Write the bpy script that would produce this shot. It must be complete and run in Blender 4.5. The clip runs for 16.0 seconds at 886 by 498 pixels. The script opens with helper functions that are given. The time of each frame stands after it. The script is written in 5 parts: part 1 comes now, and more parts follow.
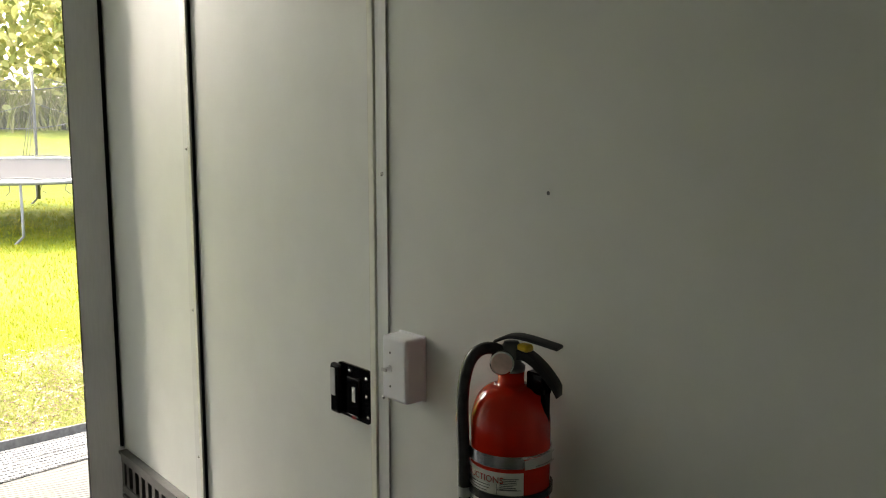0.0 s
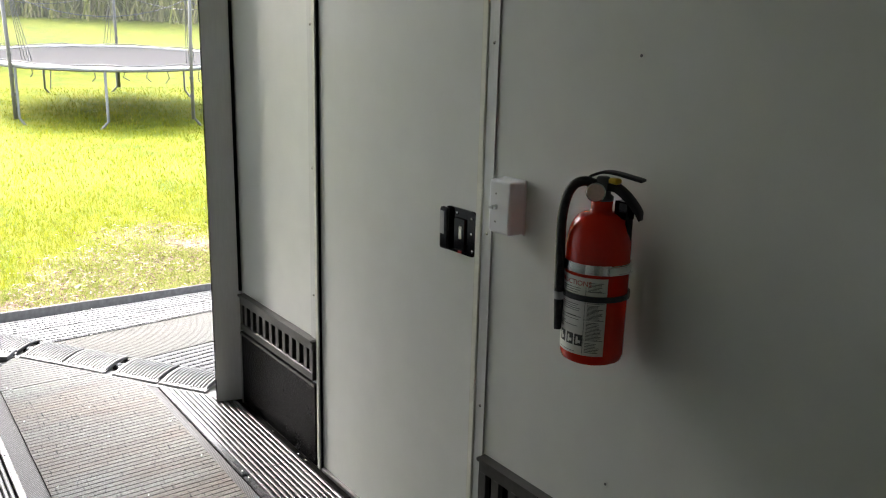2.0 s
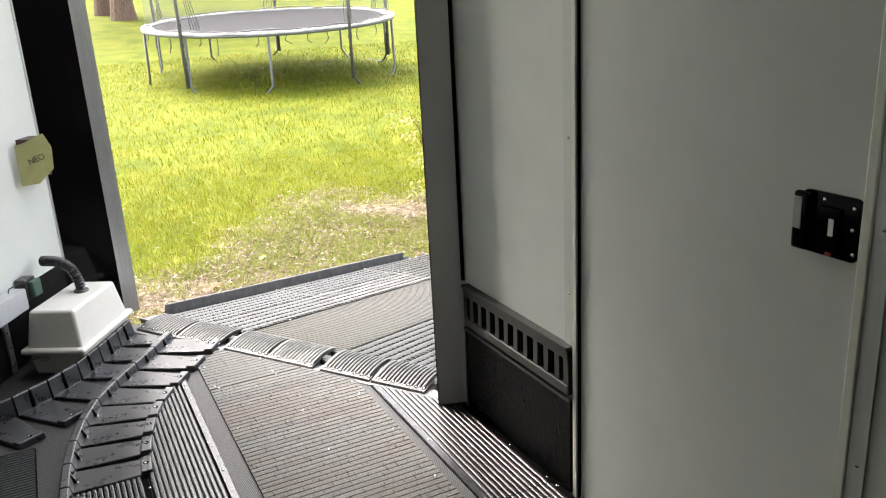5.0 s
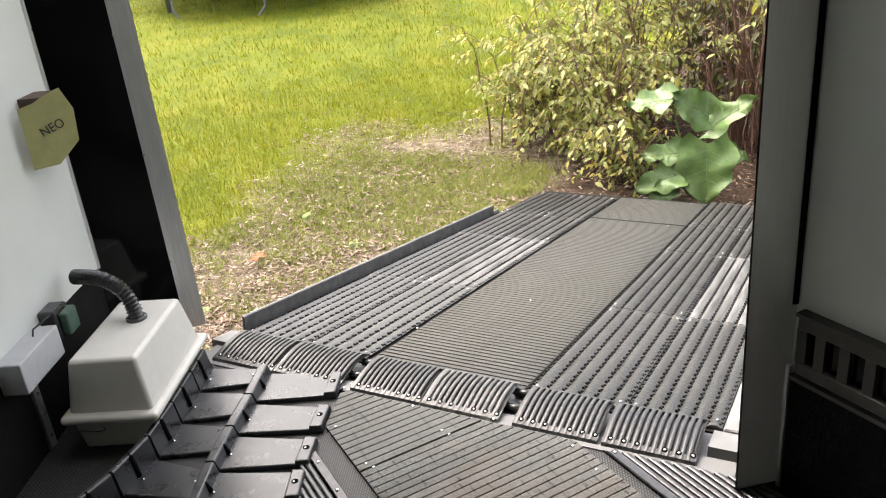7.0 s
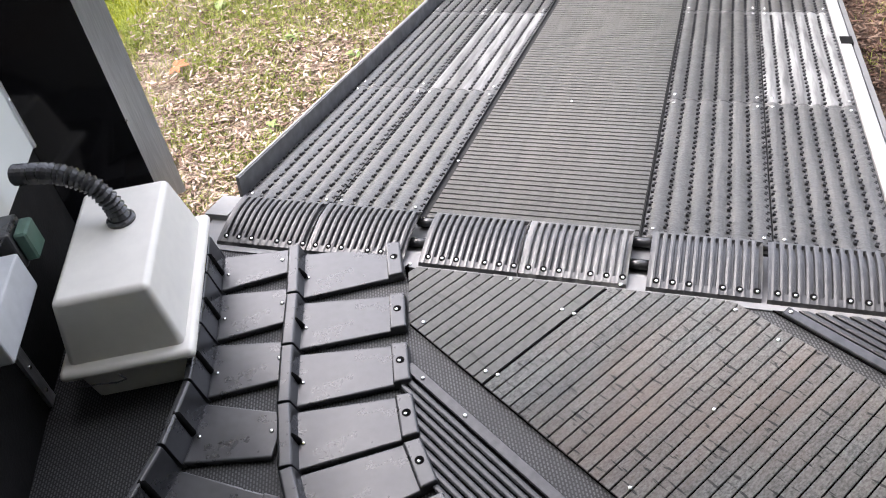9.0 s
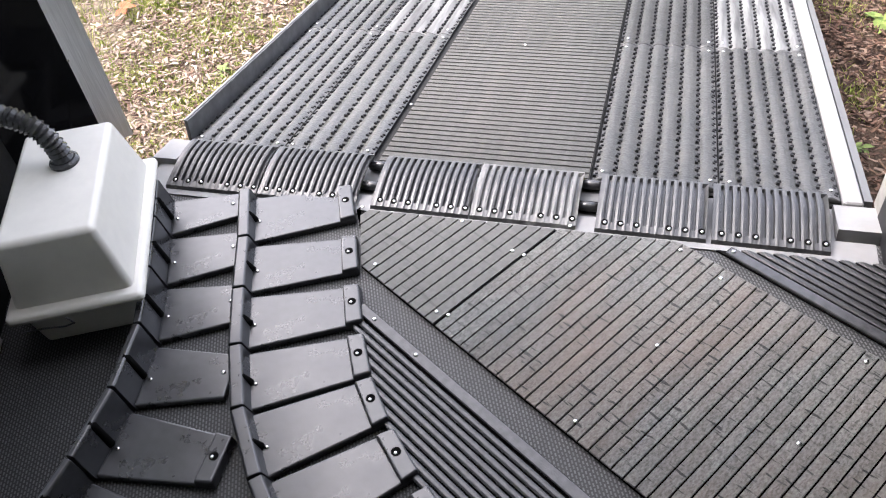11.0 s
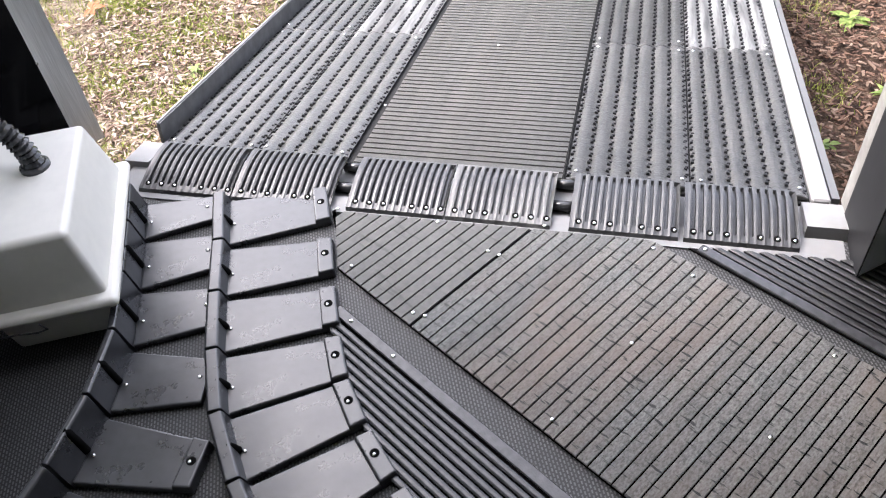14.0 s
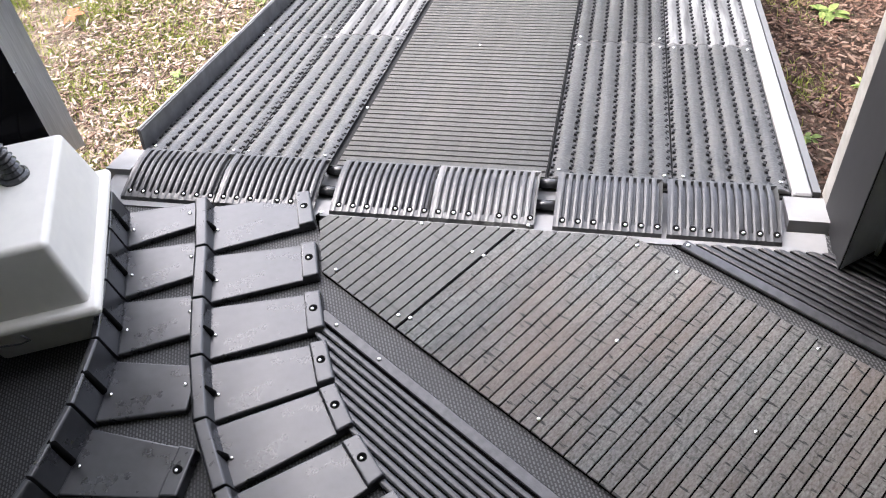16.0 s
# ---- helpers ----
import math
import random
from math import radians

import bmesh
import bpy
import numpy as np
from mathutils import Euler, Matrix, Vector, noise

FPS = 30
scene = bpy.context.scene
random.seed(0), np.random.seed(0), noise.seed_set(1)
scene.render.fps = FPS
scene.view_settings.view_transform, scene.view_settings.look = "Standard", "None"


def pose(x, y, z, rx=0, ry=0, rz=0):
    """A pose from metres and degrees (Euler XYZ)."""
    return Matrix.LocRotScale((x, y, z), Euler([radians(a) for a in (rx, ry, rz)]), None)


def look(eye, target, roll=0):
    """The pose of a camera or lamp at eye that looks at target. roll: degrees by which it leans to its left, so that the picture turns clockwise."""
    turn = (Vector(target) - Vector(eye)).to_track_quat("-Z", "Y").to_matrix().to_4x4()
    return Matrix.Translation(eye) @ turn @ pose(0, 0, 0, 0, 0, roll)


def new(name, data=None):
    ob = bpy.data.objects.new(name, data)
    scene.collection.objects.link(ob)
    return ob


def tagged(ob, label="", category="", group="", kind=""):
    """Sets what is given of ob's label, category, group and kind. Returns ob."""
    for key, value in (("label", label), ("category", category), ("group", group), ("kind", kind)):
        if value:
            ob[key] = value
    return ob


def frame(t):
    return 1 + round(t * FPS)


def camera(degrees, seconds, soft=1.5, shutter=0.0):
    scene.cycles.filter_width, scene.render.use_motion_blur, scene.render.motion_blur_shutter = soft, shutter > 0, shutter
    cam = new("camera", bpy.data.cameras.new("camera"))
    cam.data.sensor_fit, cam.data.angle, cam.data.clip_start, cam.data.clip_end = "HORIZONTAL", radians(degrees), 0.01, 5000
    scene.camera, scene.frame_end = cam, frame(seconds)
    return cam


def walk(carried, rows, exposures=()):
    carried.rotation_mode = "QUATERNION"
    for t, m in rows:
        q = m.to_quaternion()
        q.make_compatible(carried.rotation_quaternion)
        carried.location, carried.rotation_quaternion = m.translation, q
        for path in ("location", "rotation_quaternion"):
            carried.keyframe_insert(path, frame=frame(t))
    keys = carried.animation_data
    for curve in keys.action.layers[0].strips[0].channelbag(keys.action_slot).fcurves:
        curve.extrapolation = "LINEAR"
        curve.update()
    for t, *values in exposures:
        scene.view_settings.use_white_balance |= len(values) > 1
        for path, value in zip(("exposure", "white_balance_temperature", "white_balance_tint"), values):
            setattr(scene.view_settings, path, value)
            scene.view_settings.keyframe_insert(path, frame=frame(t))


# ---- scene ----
cam = camera(57.56, 16.0, soft=1.1)
# seconds, eye x y z, yaw, pitch, lean to the left
PATH_ROWS = [
    (0.0, 1.1688, -0.8700, 1.4138, 49.009, -7.280, -0.003),
    (0.5, 1.2600, -0.9685, 1.3800, 52.218, -12.333, 0.345),
    (1.0, 1.3406, -1.0800, 1.3563, 52.560, -14.399, 0.523),
    (1.5, 1.3541, -1.1150, 1.3579, 52.689, -14.322, 1.088),
    (2.0, 1.3474, -1.1299, 1.3544, 53.175, -14.117, 1.499),
    (2.5, 1.3467, -1.1369, 1.3548, 53.815, -14.147, 1.577),
    (3.0, 1.3451, -1.1385, 1.3474, 54.657, -14.100, 1.600),
    (3.5, 1.3320, -1.1417, 1.3449, 56.177, -14.273, 0.956),
    (4.0, 1.2494, -1.1505, 1.3686, 58.278, -15.058, -0.789),
    (4.5, 1.0271, -1.1525, 1.3646, 60.647, -15.743, -1.976),
    (5.0, 0.7688, -1.1277, 1.3358, 64.140, -17.611, -3.157),
    (5.2, 0.6501, -1.1431, 1.3305, 64.883, -19.019, -4.085),
    (7.3, -0.6502, -1.2489, 1.2454, 61.978, -24.277, -5.961),
    (7.5, -0.7577, -1.2411, 1.2475, 61.222, -24.870, -6.321),
    (8.0, -0.9895, -1.2196, 1.2297, 59.995, -26.627, -8.814),
    (8.5, -1.1572, -1.2517, 1.2341, 58.526, -34.102, -10.493),
    (9.0, -1.2130, -1.3117, 1.2189, 56.405, -41.943, -9.677),
    (9.5, -1.1922, -1.3075, 1.2091, 55.858, -45.182, -9.617),
    (12.0, -1.1871, -1.3114, 1.2095, 52.357, -45.836, -7.233),
    (12.5, -1.1860, -1.3122, 1.2130, 52.035, -45.926, -7.023),
    (13.0, -1.1872, -1.3123, 1.2143, 51.637, -45.995, -6.828),
    (13.5, -1.1851, -1.3103, 1.2159, 51.359, -46.049, -6.836),
    (14.0, -1.1881, -1.3100, 1.2185, 50.818, -46.200, -6.659),
    (14.5, -1.1838, -1.3061, 1.2156, 50.698, -46.172, -6.882),
    (15.0, -1.1837, -1.3048, 1.2162, 50.360, -46.219, -6.883),
    (15.5, -1.1841, -1.3017, 1.2176, 50.069, -46.302, -7.020),
    (16.0, -1.1831, -1.2999, 1.2190, 49.745, -46.301, -7.115),
]
EXPOSURES = [(0.0, 3.98, 7300, 10), (1.0, 3.7, 7000, 11), (3.0, 3.72, 6500, 12), (4.3, 3.5, 6500, 12), (5.2, 3.05, 6900, 12), (7.3, 2.68, 7000, 12), (9.0, 2.84, 6400, 16), (16.0, 2.96, 6300, 16)]
walk(cam, [(t, pose(x, y, z, 90 + p, 0, a) @ pose(0, 0, 0, 0, 0, r)) for t, x, y, z, a, p, r in PATH_ROWS], EXPOSURES)

# ---- light: bright hazy day outside, the trailer lit through its open ramp doorway ----
SUN_EL, SUN_AZ = 52.0, 246.0
world = bpy.data.worlds.new("sky_world")
scene.world = world
world.use_nodes = True
wn = world.node_tree.nodes
sky = wn.new("ShaderNodeTexSky")
sky.sky_type, sky.sun_disc = "NISHITA", False
sky.sun_elevation, sky.sun_rotation = radians(SUN_EL), radians(SUN_AZ)
sky.air_density, sky.dust_density, sky.ozone_density = 1.0, 5.0, 0.4
wn["Background"].inputs["Strength"].default_value = 0.15
haze = wn.new("ShaderNodeHueSaturation")      # thin overcast: paler than a clear sky
haze.inputs["Saturation"].default_value = 0.45
world.node_tree.links.new(sky.outputs[0], haze.inputs["Color"])
world.node_tree.links.new(haze.outputs[0], wn["Background"].inputs["Color"])
sun = new("sun", bpy.data.lights.new("sun", "SUN"))
sun.data.energy, sun.data.angle, sun.data.color = 0.7, radians(30), (1.0, 0.98, 0.94)
_az, _el = radians(SUN_AZ), radians(SUN_EL)
sun.matrix_world = look((math.sin(_az) * math.cos(_el) * 40, math.cos(_az) * math.cos(_el) * 40, math.sin(_el) * 40), (0, 0, 0))
# the sky's light in the upper part of the ramp doorway
door_sky = new("doorway_sky", bpy.data.lights.new("doorway_sky", "AREA"))
door_sky.data.shape, door_sky.data.size, door_sky.data.size_y = "RECTANGLE", 1.75, 0.3
door_sky.data.energy, door_sky.data.color = 1.1, (1.0, 0.98, 0.96)
door_sky.matrix_world = Matrix.Translation((-2.129, -0.317, 2.2)) @ Matrix.Rotation(radians(33.9), 4, "Z") @ pose(-0.19, -0.02, 0, -28, 0, 0)

# ---- materials ----
def mat(name, color, rough=0.5, metal=0.0, var=0.15, scale=40.0, bump=0.0, bump_scale=None, blotch=0.0, blotch_scale=3.0,
        blotch_color=None, spec=0.5, stretch=(1, 1, 1), per_object=0.0, coat=0.0, nicks=0.0, nick_stretch=(7, 75, 1), nick_at=0.6):
    """Procedural surface: grain (var, scale), larger stains (blotch), fine relief (bump)."""
    m = bpy.data.materials.new(name)
    m.use_nodes = True
    nt = m.node_tree
    n, lk = nt.nodes, nt.links.new
    b = n["Principled BSDF"]
    b.inputs["Roughness"].default_value = rough
    b.inputs["Metallic"].default_value = metal
    b.inputs["Specular IOR Level"].default_value = spec
    b.inputs["Coat Weight"].default_value = coat
    tc = n.new("ShaderNodeTexCoord")
    mp = n.new("ShaderNodeMapping")
    mp.inputs["Scale"].default_value = stretch
    lk(tc.outputs["Object"], mp.inputs["Vector"])
    nz = n.new("ShaderNodeTexNoise")
    nz.inputs["Scale"].default_value = scale
    nz.inputs["Detail"].default_value = 6
    lk(mp.outputs[0], nz.inputs["Vector"])
    lo = tuple(c * (1 - var) for c in color) + (1,)
    hi = tuple(min(1, c * (1 + var)) for c in color) + (1,)
    ramp = n.new("ShaderNodeValToRGB")
    ramp.color_ramp.elements[0].position, ramp.color_ramp.elements[1].position = 0.3, 0.7
    ramp.color_ramp.elements[0].color, ramp.color_ramp.elements[1].color = lo, hi
    lk(nz.outputs["Fac"], ramp.inputs["Fac"])
    out = ramp.outputs[0]
    if blotch:
        nb = n.new("ShaderNodeTexNoise")
        nb.inputs["Scale"].default_value = blotch_scale
        nb.inputs["Detail"].default_value = 8
        nb.inputs["Roughness"].default_value = 0.65
        lk(mp.outputs[0], nb.inputs["Vector"])
        r2 = n.new("ShaderNodeValToRGB")
        r2.color_ramp.elements[0].position, r2.color_ramp.elements[1].position = 0.42, 0.72
        r2.color_ramp.elements[0].color, r2.color_ramp.elements[1].color = (0, 0, 0, 1), (blotch, blotch, blotch, 1)
        lk(nb.outputs["Fac"], r2.inputs["Fac"])
        mx = n.new("ShaderNodeMixRGB")
        mx.inputs["Color2"].default_value = (*(blotch_color or tuple(c * 0.5 for c in color)), 1)
        lk(r2.outputs[0], mx.inputs["Fac"])
        lk(out, mx.inputs["Color1"])
        out = mx.outputs[0]
        rr = n.new("ShaderNodeMath")
        rr.operation = "MULTIPLY_ADD"
        rr.inputs[1].default_value, rr.inputs[2].default_value = 0.25, rough
        lk(r2.outputs[0], rr.inputs[0])
        lk(rr.outputs[0], b.inputs["Roughness"])
    if nicks:
        m2 = n.new("ShaderNodeMapping")
        m2.inputs["Scale"].default_value = nick_stretch
        lk(tc.outputs["Object"], m2.inputs["Vector"])
        nn = n.new("ShaderNodeTexNoise")
        nn.inputs["Scale"].default_value, nn.inputs["Detail"].default_value = 1.0, 5
        lk(m2.outputs[0], nn.inputs["Vector"])
        r3 = n.new("ShaderNodeValToRGB")
        r3.color_ramp.elements[0].position, r3.color_ramp.elements[1].position = nick_at, nick_at + 0.06
        r3.color_ramp.elements[0].color, r3.color_ramp.elements[1].color = (0, 0, 0, 1), (nicks, nicks, nicks, 1)
        lk(nn.outputs["Fac"], r3.inputs["Fac"])
        mn = n.new("ShaderNodeMixRGB")
        mn.inputs["Color2"].default_value = (*(c * 0.2 for c in color), 1)
        lk(r3.outputs[0], mn.inputs["Fac"])
        lk(out, mn.inputs["Color1"])
        out = mn.outputs[0]
    if per_object:
        oi = n.new("ShaderNodeObjectInfo")
        hs = n.new("ShaderNodeHueSaturation")
        ml = n.new("ShaderNodeMath")
        ml.operation = "MULTIPLY_ADD"
        ml.inputs[1].default_value, ml.inputs[2].default_value = per_object * 2, 1 - per_object
        lk(oi.outputs["Random"], ml.inputs[0])
        lk(ml.outputs[0], hs.inputs["Value"])
        lk(out, hs.inputs["Color"])
        out = hs.outputs[0]
    lk(out, b.inputs["Base Color"])
    if bump:
        n2 = n.new("ShaderNodeTexNoise")
        n2.inputs["Scale"].default_value = bump_scale or scale
        n2.inputs["Detail"].default_value = 4
        lk(mp.outputs[0], n2.inputs["Vector"])
        bp = n.new("ShaderNodeBump")
        bp.inputs["Strength"].default_value = bump
        bp.inputs["Distance"].default_value = 0.004
        lk(n2.outputs["Fac"], bp.inputs["Height"])
        lk(bp.outputs[0], b.inputs["Normal"])
    return m


WALL = mat("white_vinyl_wall", (0.65, 0.672, 0.645), 0.38, var=0.03, scale=9, bump=0.05, bump_scale=120, blotch=0.12, blotch_scale=1.7, blotch_color=(0.58, 0.59, 0.55))
FARWALL = mat("pale_vinyl_wall", (0.66, 0.67, 0.65), 0.45, var=0.04, scale=9)
DARKGREY = mat("dark_grey_panel", (0.07, 0.07, 0.07), 0.5, var=0.1, scale=8)
CEIL = mat("ceiling_paint", (0.55, 0.55, 0.53), 0.5, var=0.04, scale=8)
POST_ALU = mat("satin_aluminium", (0.86, 0.87, 0.89), 0.3, 0.35, var=0.03, scale=30, stretch=(6, 6, 0.6))
ALU = mat("brushed_aluminium", (0.74, 0.75, 0.76), 0.42, 0.9, var=0.12, scale=30, stretch=(14, 14, 0.6), blotch=0.4, blotch_scale=2.0, blotch_color=(0.4, 0.41, 0.42))
ALU_FLOOR = mat("scuffed_aluminium", (0.22, 0.21, 0.195), 0.55, 0.2, var=0.2, scale=40, blotch=0.6, blotch_scale=9, blotch_color=(0.15, 0.145, 0.135))
TRIM_ALU = mat("dull_grey_aluminium", (0.42, 0.43, 0.43), 0.45, 0.35, var=0.06, scale=30, stretch=(6, 6, 0.6))
RAIL_GREY = mat("weathered_grey_rail", (0.085, 0.085, 0.086), 0.5, 0.1, var=0.3, scale=30, stretch=(1, 1, 1), blotch=0.6, blotch_scale=11, blotch_color=(0.05, 0.047, 0.043))
BEAD = mat("cream_vinyl_bead", (0.75, 0.76, 0.68), 0.25, var=0.05, scale=30)
TRIM_PALE = mat("pale_trim_strip", (0.58, 0.6, 0.58), 0.36, 0.15, var=0.05, scale=30, stretch=(6, 6, 0.6))
STEEL = mat("bright_steel", (0.72, 0.72, 0.7), 0.2, 1.0, var=0.08, scale=60)
GALV = mat("galvanised_tube", (0.1, 0.105, 0.11), 0.5, 0.3, var=0.15, scale=20)
BLACK = mat("gloss_black_panel", (0.003, 0.003, 0.0034), 0.08, var=0.2, scale=8, spec=0.14)
DARK = mat("matt_black_panel", (0.008, 0.008, 0.008), 0.7, var=0.25, scale=30, bump=0.2, bump_scale=160, spec=0.15)
KICK = mat("black_kick_rubber", (0.004, 0.004, 0.0045), 0.22, var=0.3, scale=50, bump=1.0, bump_scale=110, blotch=0.3, blotch_scale=10, blotch_color=(0.009, 0.009, 0.009), spec=0.07)
RUBBER = mat("black_rubber", (0.034, 0.0345, 0.0365), 0.27, var=0.25, scale=60, bump=0.12, bump_scale=300)
EDGE_RUBBER = mat("dark_fluted_rubber", (0.013, 0.0132, 0.014), 0.3, var=0.3, scale=60, bump=0.15, bump_scale=300, spec=0.6)
PLASTIC = mat("black_moulded_plastic", (0.023, 0.0235, 0.0255), 0.27, var=0.25, scale=60, blotch=0.5, blotch_scale=14, blotch_color=(0.046, 0.047, 0.05), bump=0.03, bump_scale=130, spec=0.75, per_object=0.1, nicks=0.15, nick_stretch=(9, 60, 1))
# near-black: shade in holes, slots and mat grooves put into the colour
RECESS_SHADE = mat("recess_shade_black", (0.004, 0.004, 0.004), 1.0, var=0.1, spec=0.05)
# lighter tread copy: the left panels' sky sheen is put into the colour
TREAD_SHEEN = mat("sheen_greyed_tread", (0.037, 0.037, 0.0355), 0.34, var=0.5, scale=80, blotch=0.8, blotch_scale=12, blotch_color=(0.07, 0.068, 0.064), spec=0.65, per_object=0.2, bump=0.35, bump_scale=160)
TEETH = mat("black_grip_teeth", (0.009, 0.009, 0.01), 0.55, var=0.2, spec=0.25)
TREAD = mat("dusty_black_tread", (0.023, 0.023, 0.0228), 0.36, var=0.5, scale=80, blotch=0.8, blotch_scale=12, blotch_color=(0.046, 0.044, 0.041), spec=0.5, per_object=0.25, bump=0.4, bump_scale=160)
FLAP = mat("black_ridged_rubber", (0.034, 0.0345, 0.036), 0.33, var=0.3, scale=40, blotch=0.45, blotch_scale=10, blotch_color=(0.058, 0.057, 0.055), per_object=0.15)
FLAP_WORN = mat("chalk_scuffed_rubber", (0.038, 0.038, 0.039), 0.4, var=0.25, scale=40, stretch=(1, 0.3, 1), blotch=0.85, blotch_scale=20, blotch_color=(0.19, 0.19, 0.185))
TREAD_WORN = mat("chalky_worn_tread", (0.09, 0.09, 0.0885), 0.6, var=0.75, scale=70, stretch=(1, 0.1, 1), blotch=0.95, blotch_scale=18, blotch_color=(0.04, 0.04, 0.039), bump=0.2, bump_scale=200)
MAT_BROWN = mat("worn_ribbed_rubber", (0.083, 0.085, 0.081), 0.5, var=0.55, scale=330, stretch=(1, 0.5, 1), blotch=0.85, blotch_scale=2.7, blotch_color=(0.122, 0.093, 0.077), per_object=0.12, spec=0.28, nicks=1.0, nick_stretch=(24, 110, 1), nick_at=0.6, bump=0.6, bump_scale=300)
RUNNER = mat("dusty_grey_runner", (0.04, 0.04, 0.037), 0.5, var=0.3, scale=70, blotch=0.85, blotch_scale=3.0, blotch_color=(0.068, 0.063, 0.056), spec=0.3, nicks=0.3, bump=0.2, bump_scale=300)
# darker than the ribs: part of the runner's groove shade is in this colour
RUNNER_BASE = mat("runner_groove_shade", (0.018, 0.018, 0.0175), 0.8, var=0.2, scale=60, spec=0.1)
MAT_GREY = mat("grey_ribbed_rubber", (0.064, 0.064, 0.059), 0.48, var=0.25, scale=90, blotch=0.5, blotch_scale=3.5, blotch_color=(0.085, 0.084, 0.076), spec=0.35, nicks=0.5, bump=0.25, bump_scale=300)
WHITE_PAINT = mat("white_painted_steel", (0.17, 0.17, 0.172), 0.45, var=0.1, scale=20, blotch=0.5, blotch_scale=18, blotch_color=(0.17, 0.16, 0.15))
TANK = mat("milky_white_plastic", (0.66, 0.64, 0.59), 0.45, var=0.04, scale=40, blotch=0.3, blotch_scale=5, blotch_color=(0.55, 0.53, 0.48), bump=0.06, bump_scale=60)
RED = mat("red_enamel", (0.6, 0.016, 0.003), 0.13, var=0.05, scale=12, spec=0.4)
LABEL = mat("printed_paper_label", (0.84, 0.83, 0.8), 0.45, var=0.05, scale=30)
INK = mat("dark_ink", (0.05, 0.05, 0.055), 0.5, var=0.1)
REDINK = mat("red_ink", (0.45, 0.03, 0.03), 0.5, var=0.1)
YELLOW = mat("yellow_plastic", (0.75, 0.5, 0.03), 0.4, var=0.05)
SWITCH = mat("ivory_plastic", (0.76, 0.78, 0.82), 0.4, var=0.03, scale=14)
TAPE = mat("green_masking_tape", (0.43, 0.42, 0.19), 0.6, var=0.1, scale=25, bump=0.2, bump_scale=60)
CARD = mat("brown_card", (0.09, 0.055, 0.04), 0.6, var=0.2)
GREENPCB = mat("dull_green_case", (0.06, 0.12, 0.09), 0.4, var=0.15)
GREY_CASE = mat("grey_case", (0.45, 0.46, 0.47), 0.45, var=0.06)
VENT = mat("grey_vent_metal", (0.066, 0.066, 0.062), 0.34, 0.5, var=0.12, scale=60, bump=0.1, bump_scale=200)


def woven():
    """Coarse black woven floor covering."""
    m = mat("woven_black_flooring", (0.035, 0.036, 0.038), 0.6, var=0.3, scale=90)
    nt = m.node_tree
    n, lk = nt.nodes, nt.links.new
    b = n["Principled BSDF"]
    tc = n.new("ShaderNodeTexCoord")
    bk = n.new("ShaderNodeTexBrick")
    bk.inputs["Scale"].default_value = 1.0
    bk.inputs["Brick Width"].default_value, bk.inputs["Row Height"].default_value = 0.0092, 0.0058
    bk.inputs["Mortar Size"].default_value = 0.0016
    bk.inputs["Color1"].default_value, bk.inputs["Color2"].default_value = (0.08, 0.081, 0.083, 1), (0.052, 0.053, 0.055, 1)
    bk.inputs["Mortar"].default_value = (0.005, 0.005, 0.005, 1)
    rt = n.new("ShaderNodeMapping")
    rt.inputs["Rotation"].default_value = (0, 0, radians(34))
    lk(tc.outputs["Object"], rt.inputs["Vector"])
    lk(rt.outputs[0], bk.inputs["Vector"])
    lk(bk.outputs["Color"], b.inputs["Base Color"])
    bp = n.new("ShaderNodeBump")
    bp.inputs["Strength"].default_value, bp.inputs["Distance"].default_value = 0.6, 0.002
    lk(bk.outputs["Color"], bp.inputs["Height"])
    lk(bp.outputs[0], b.inputs["Normal"])
    return m


WOVEN = woven()

# ---- mesh helpers ----
A_RAMP = 33.9
ORIGIN = Vector((-2.129, -0.317, 0))
FRAME = Matrix.Translation(ORIGIN) @ Matrix.Rotation(radians(A_RAMP), 4, "Z")   # doorway frame: x along the sill, y outward


def at_door(s, d, z=0.0):
    return FRAME @ Vector((s, d, z))


def box(bm, x0, x1, y0, y1, z0, z1, m=None, taper=0.0):
    """Box; taper pulls the top face in by that many metres."""
    t = taper
    co = [(x0, y0, z0), (x1, y0, z0), (x1, y1, z0), (x0, y1, z0), (x0 + t, y0 + t, z1), (x1 - t, y0 + t, z1), (x1 - t, y1 - t, z1), (x0 + t, y1 - t, z1)]
    v = [bm.verts.new(m @ Vector(c) if m else c) for c in co]
    for f in ((3, 2, 1, 0), (4, 5, 6, 7), (0, 1, 5, 4), (1, 2, 6, 5), (2, 3, 7, 6), (3, 0, 4, 7)):
        bm.faces.new([v[i] for i in f])
    return v


def prism(bm, poly, z0, z1):
    lo = [bm.verts.new((x, y, z0)) for x, y in poly]
    hi = [bm.verts.new((x, y, z1)) for x, y in poly]
    bm.faces.new(lo[::-1])
    bm.faces.new(hi)
    k = len(poly)
    for i in range(k):
        bm.faces.new((lo[i], lo[(i + 1) % k], hi[(i + 1) % k], hi[i]))


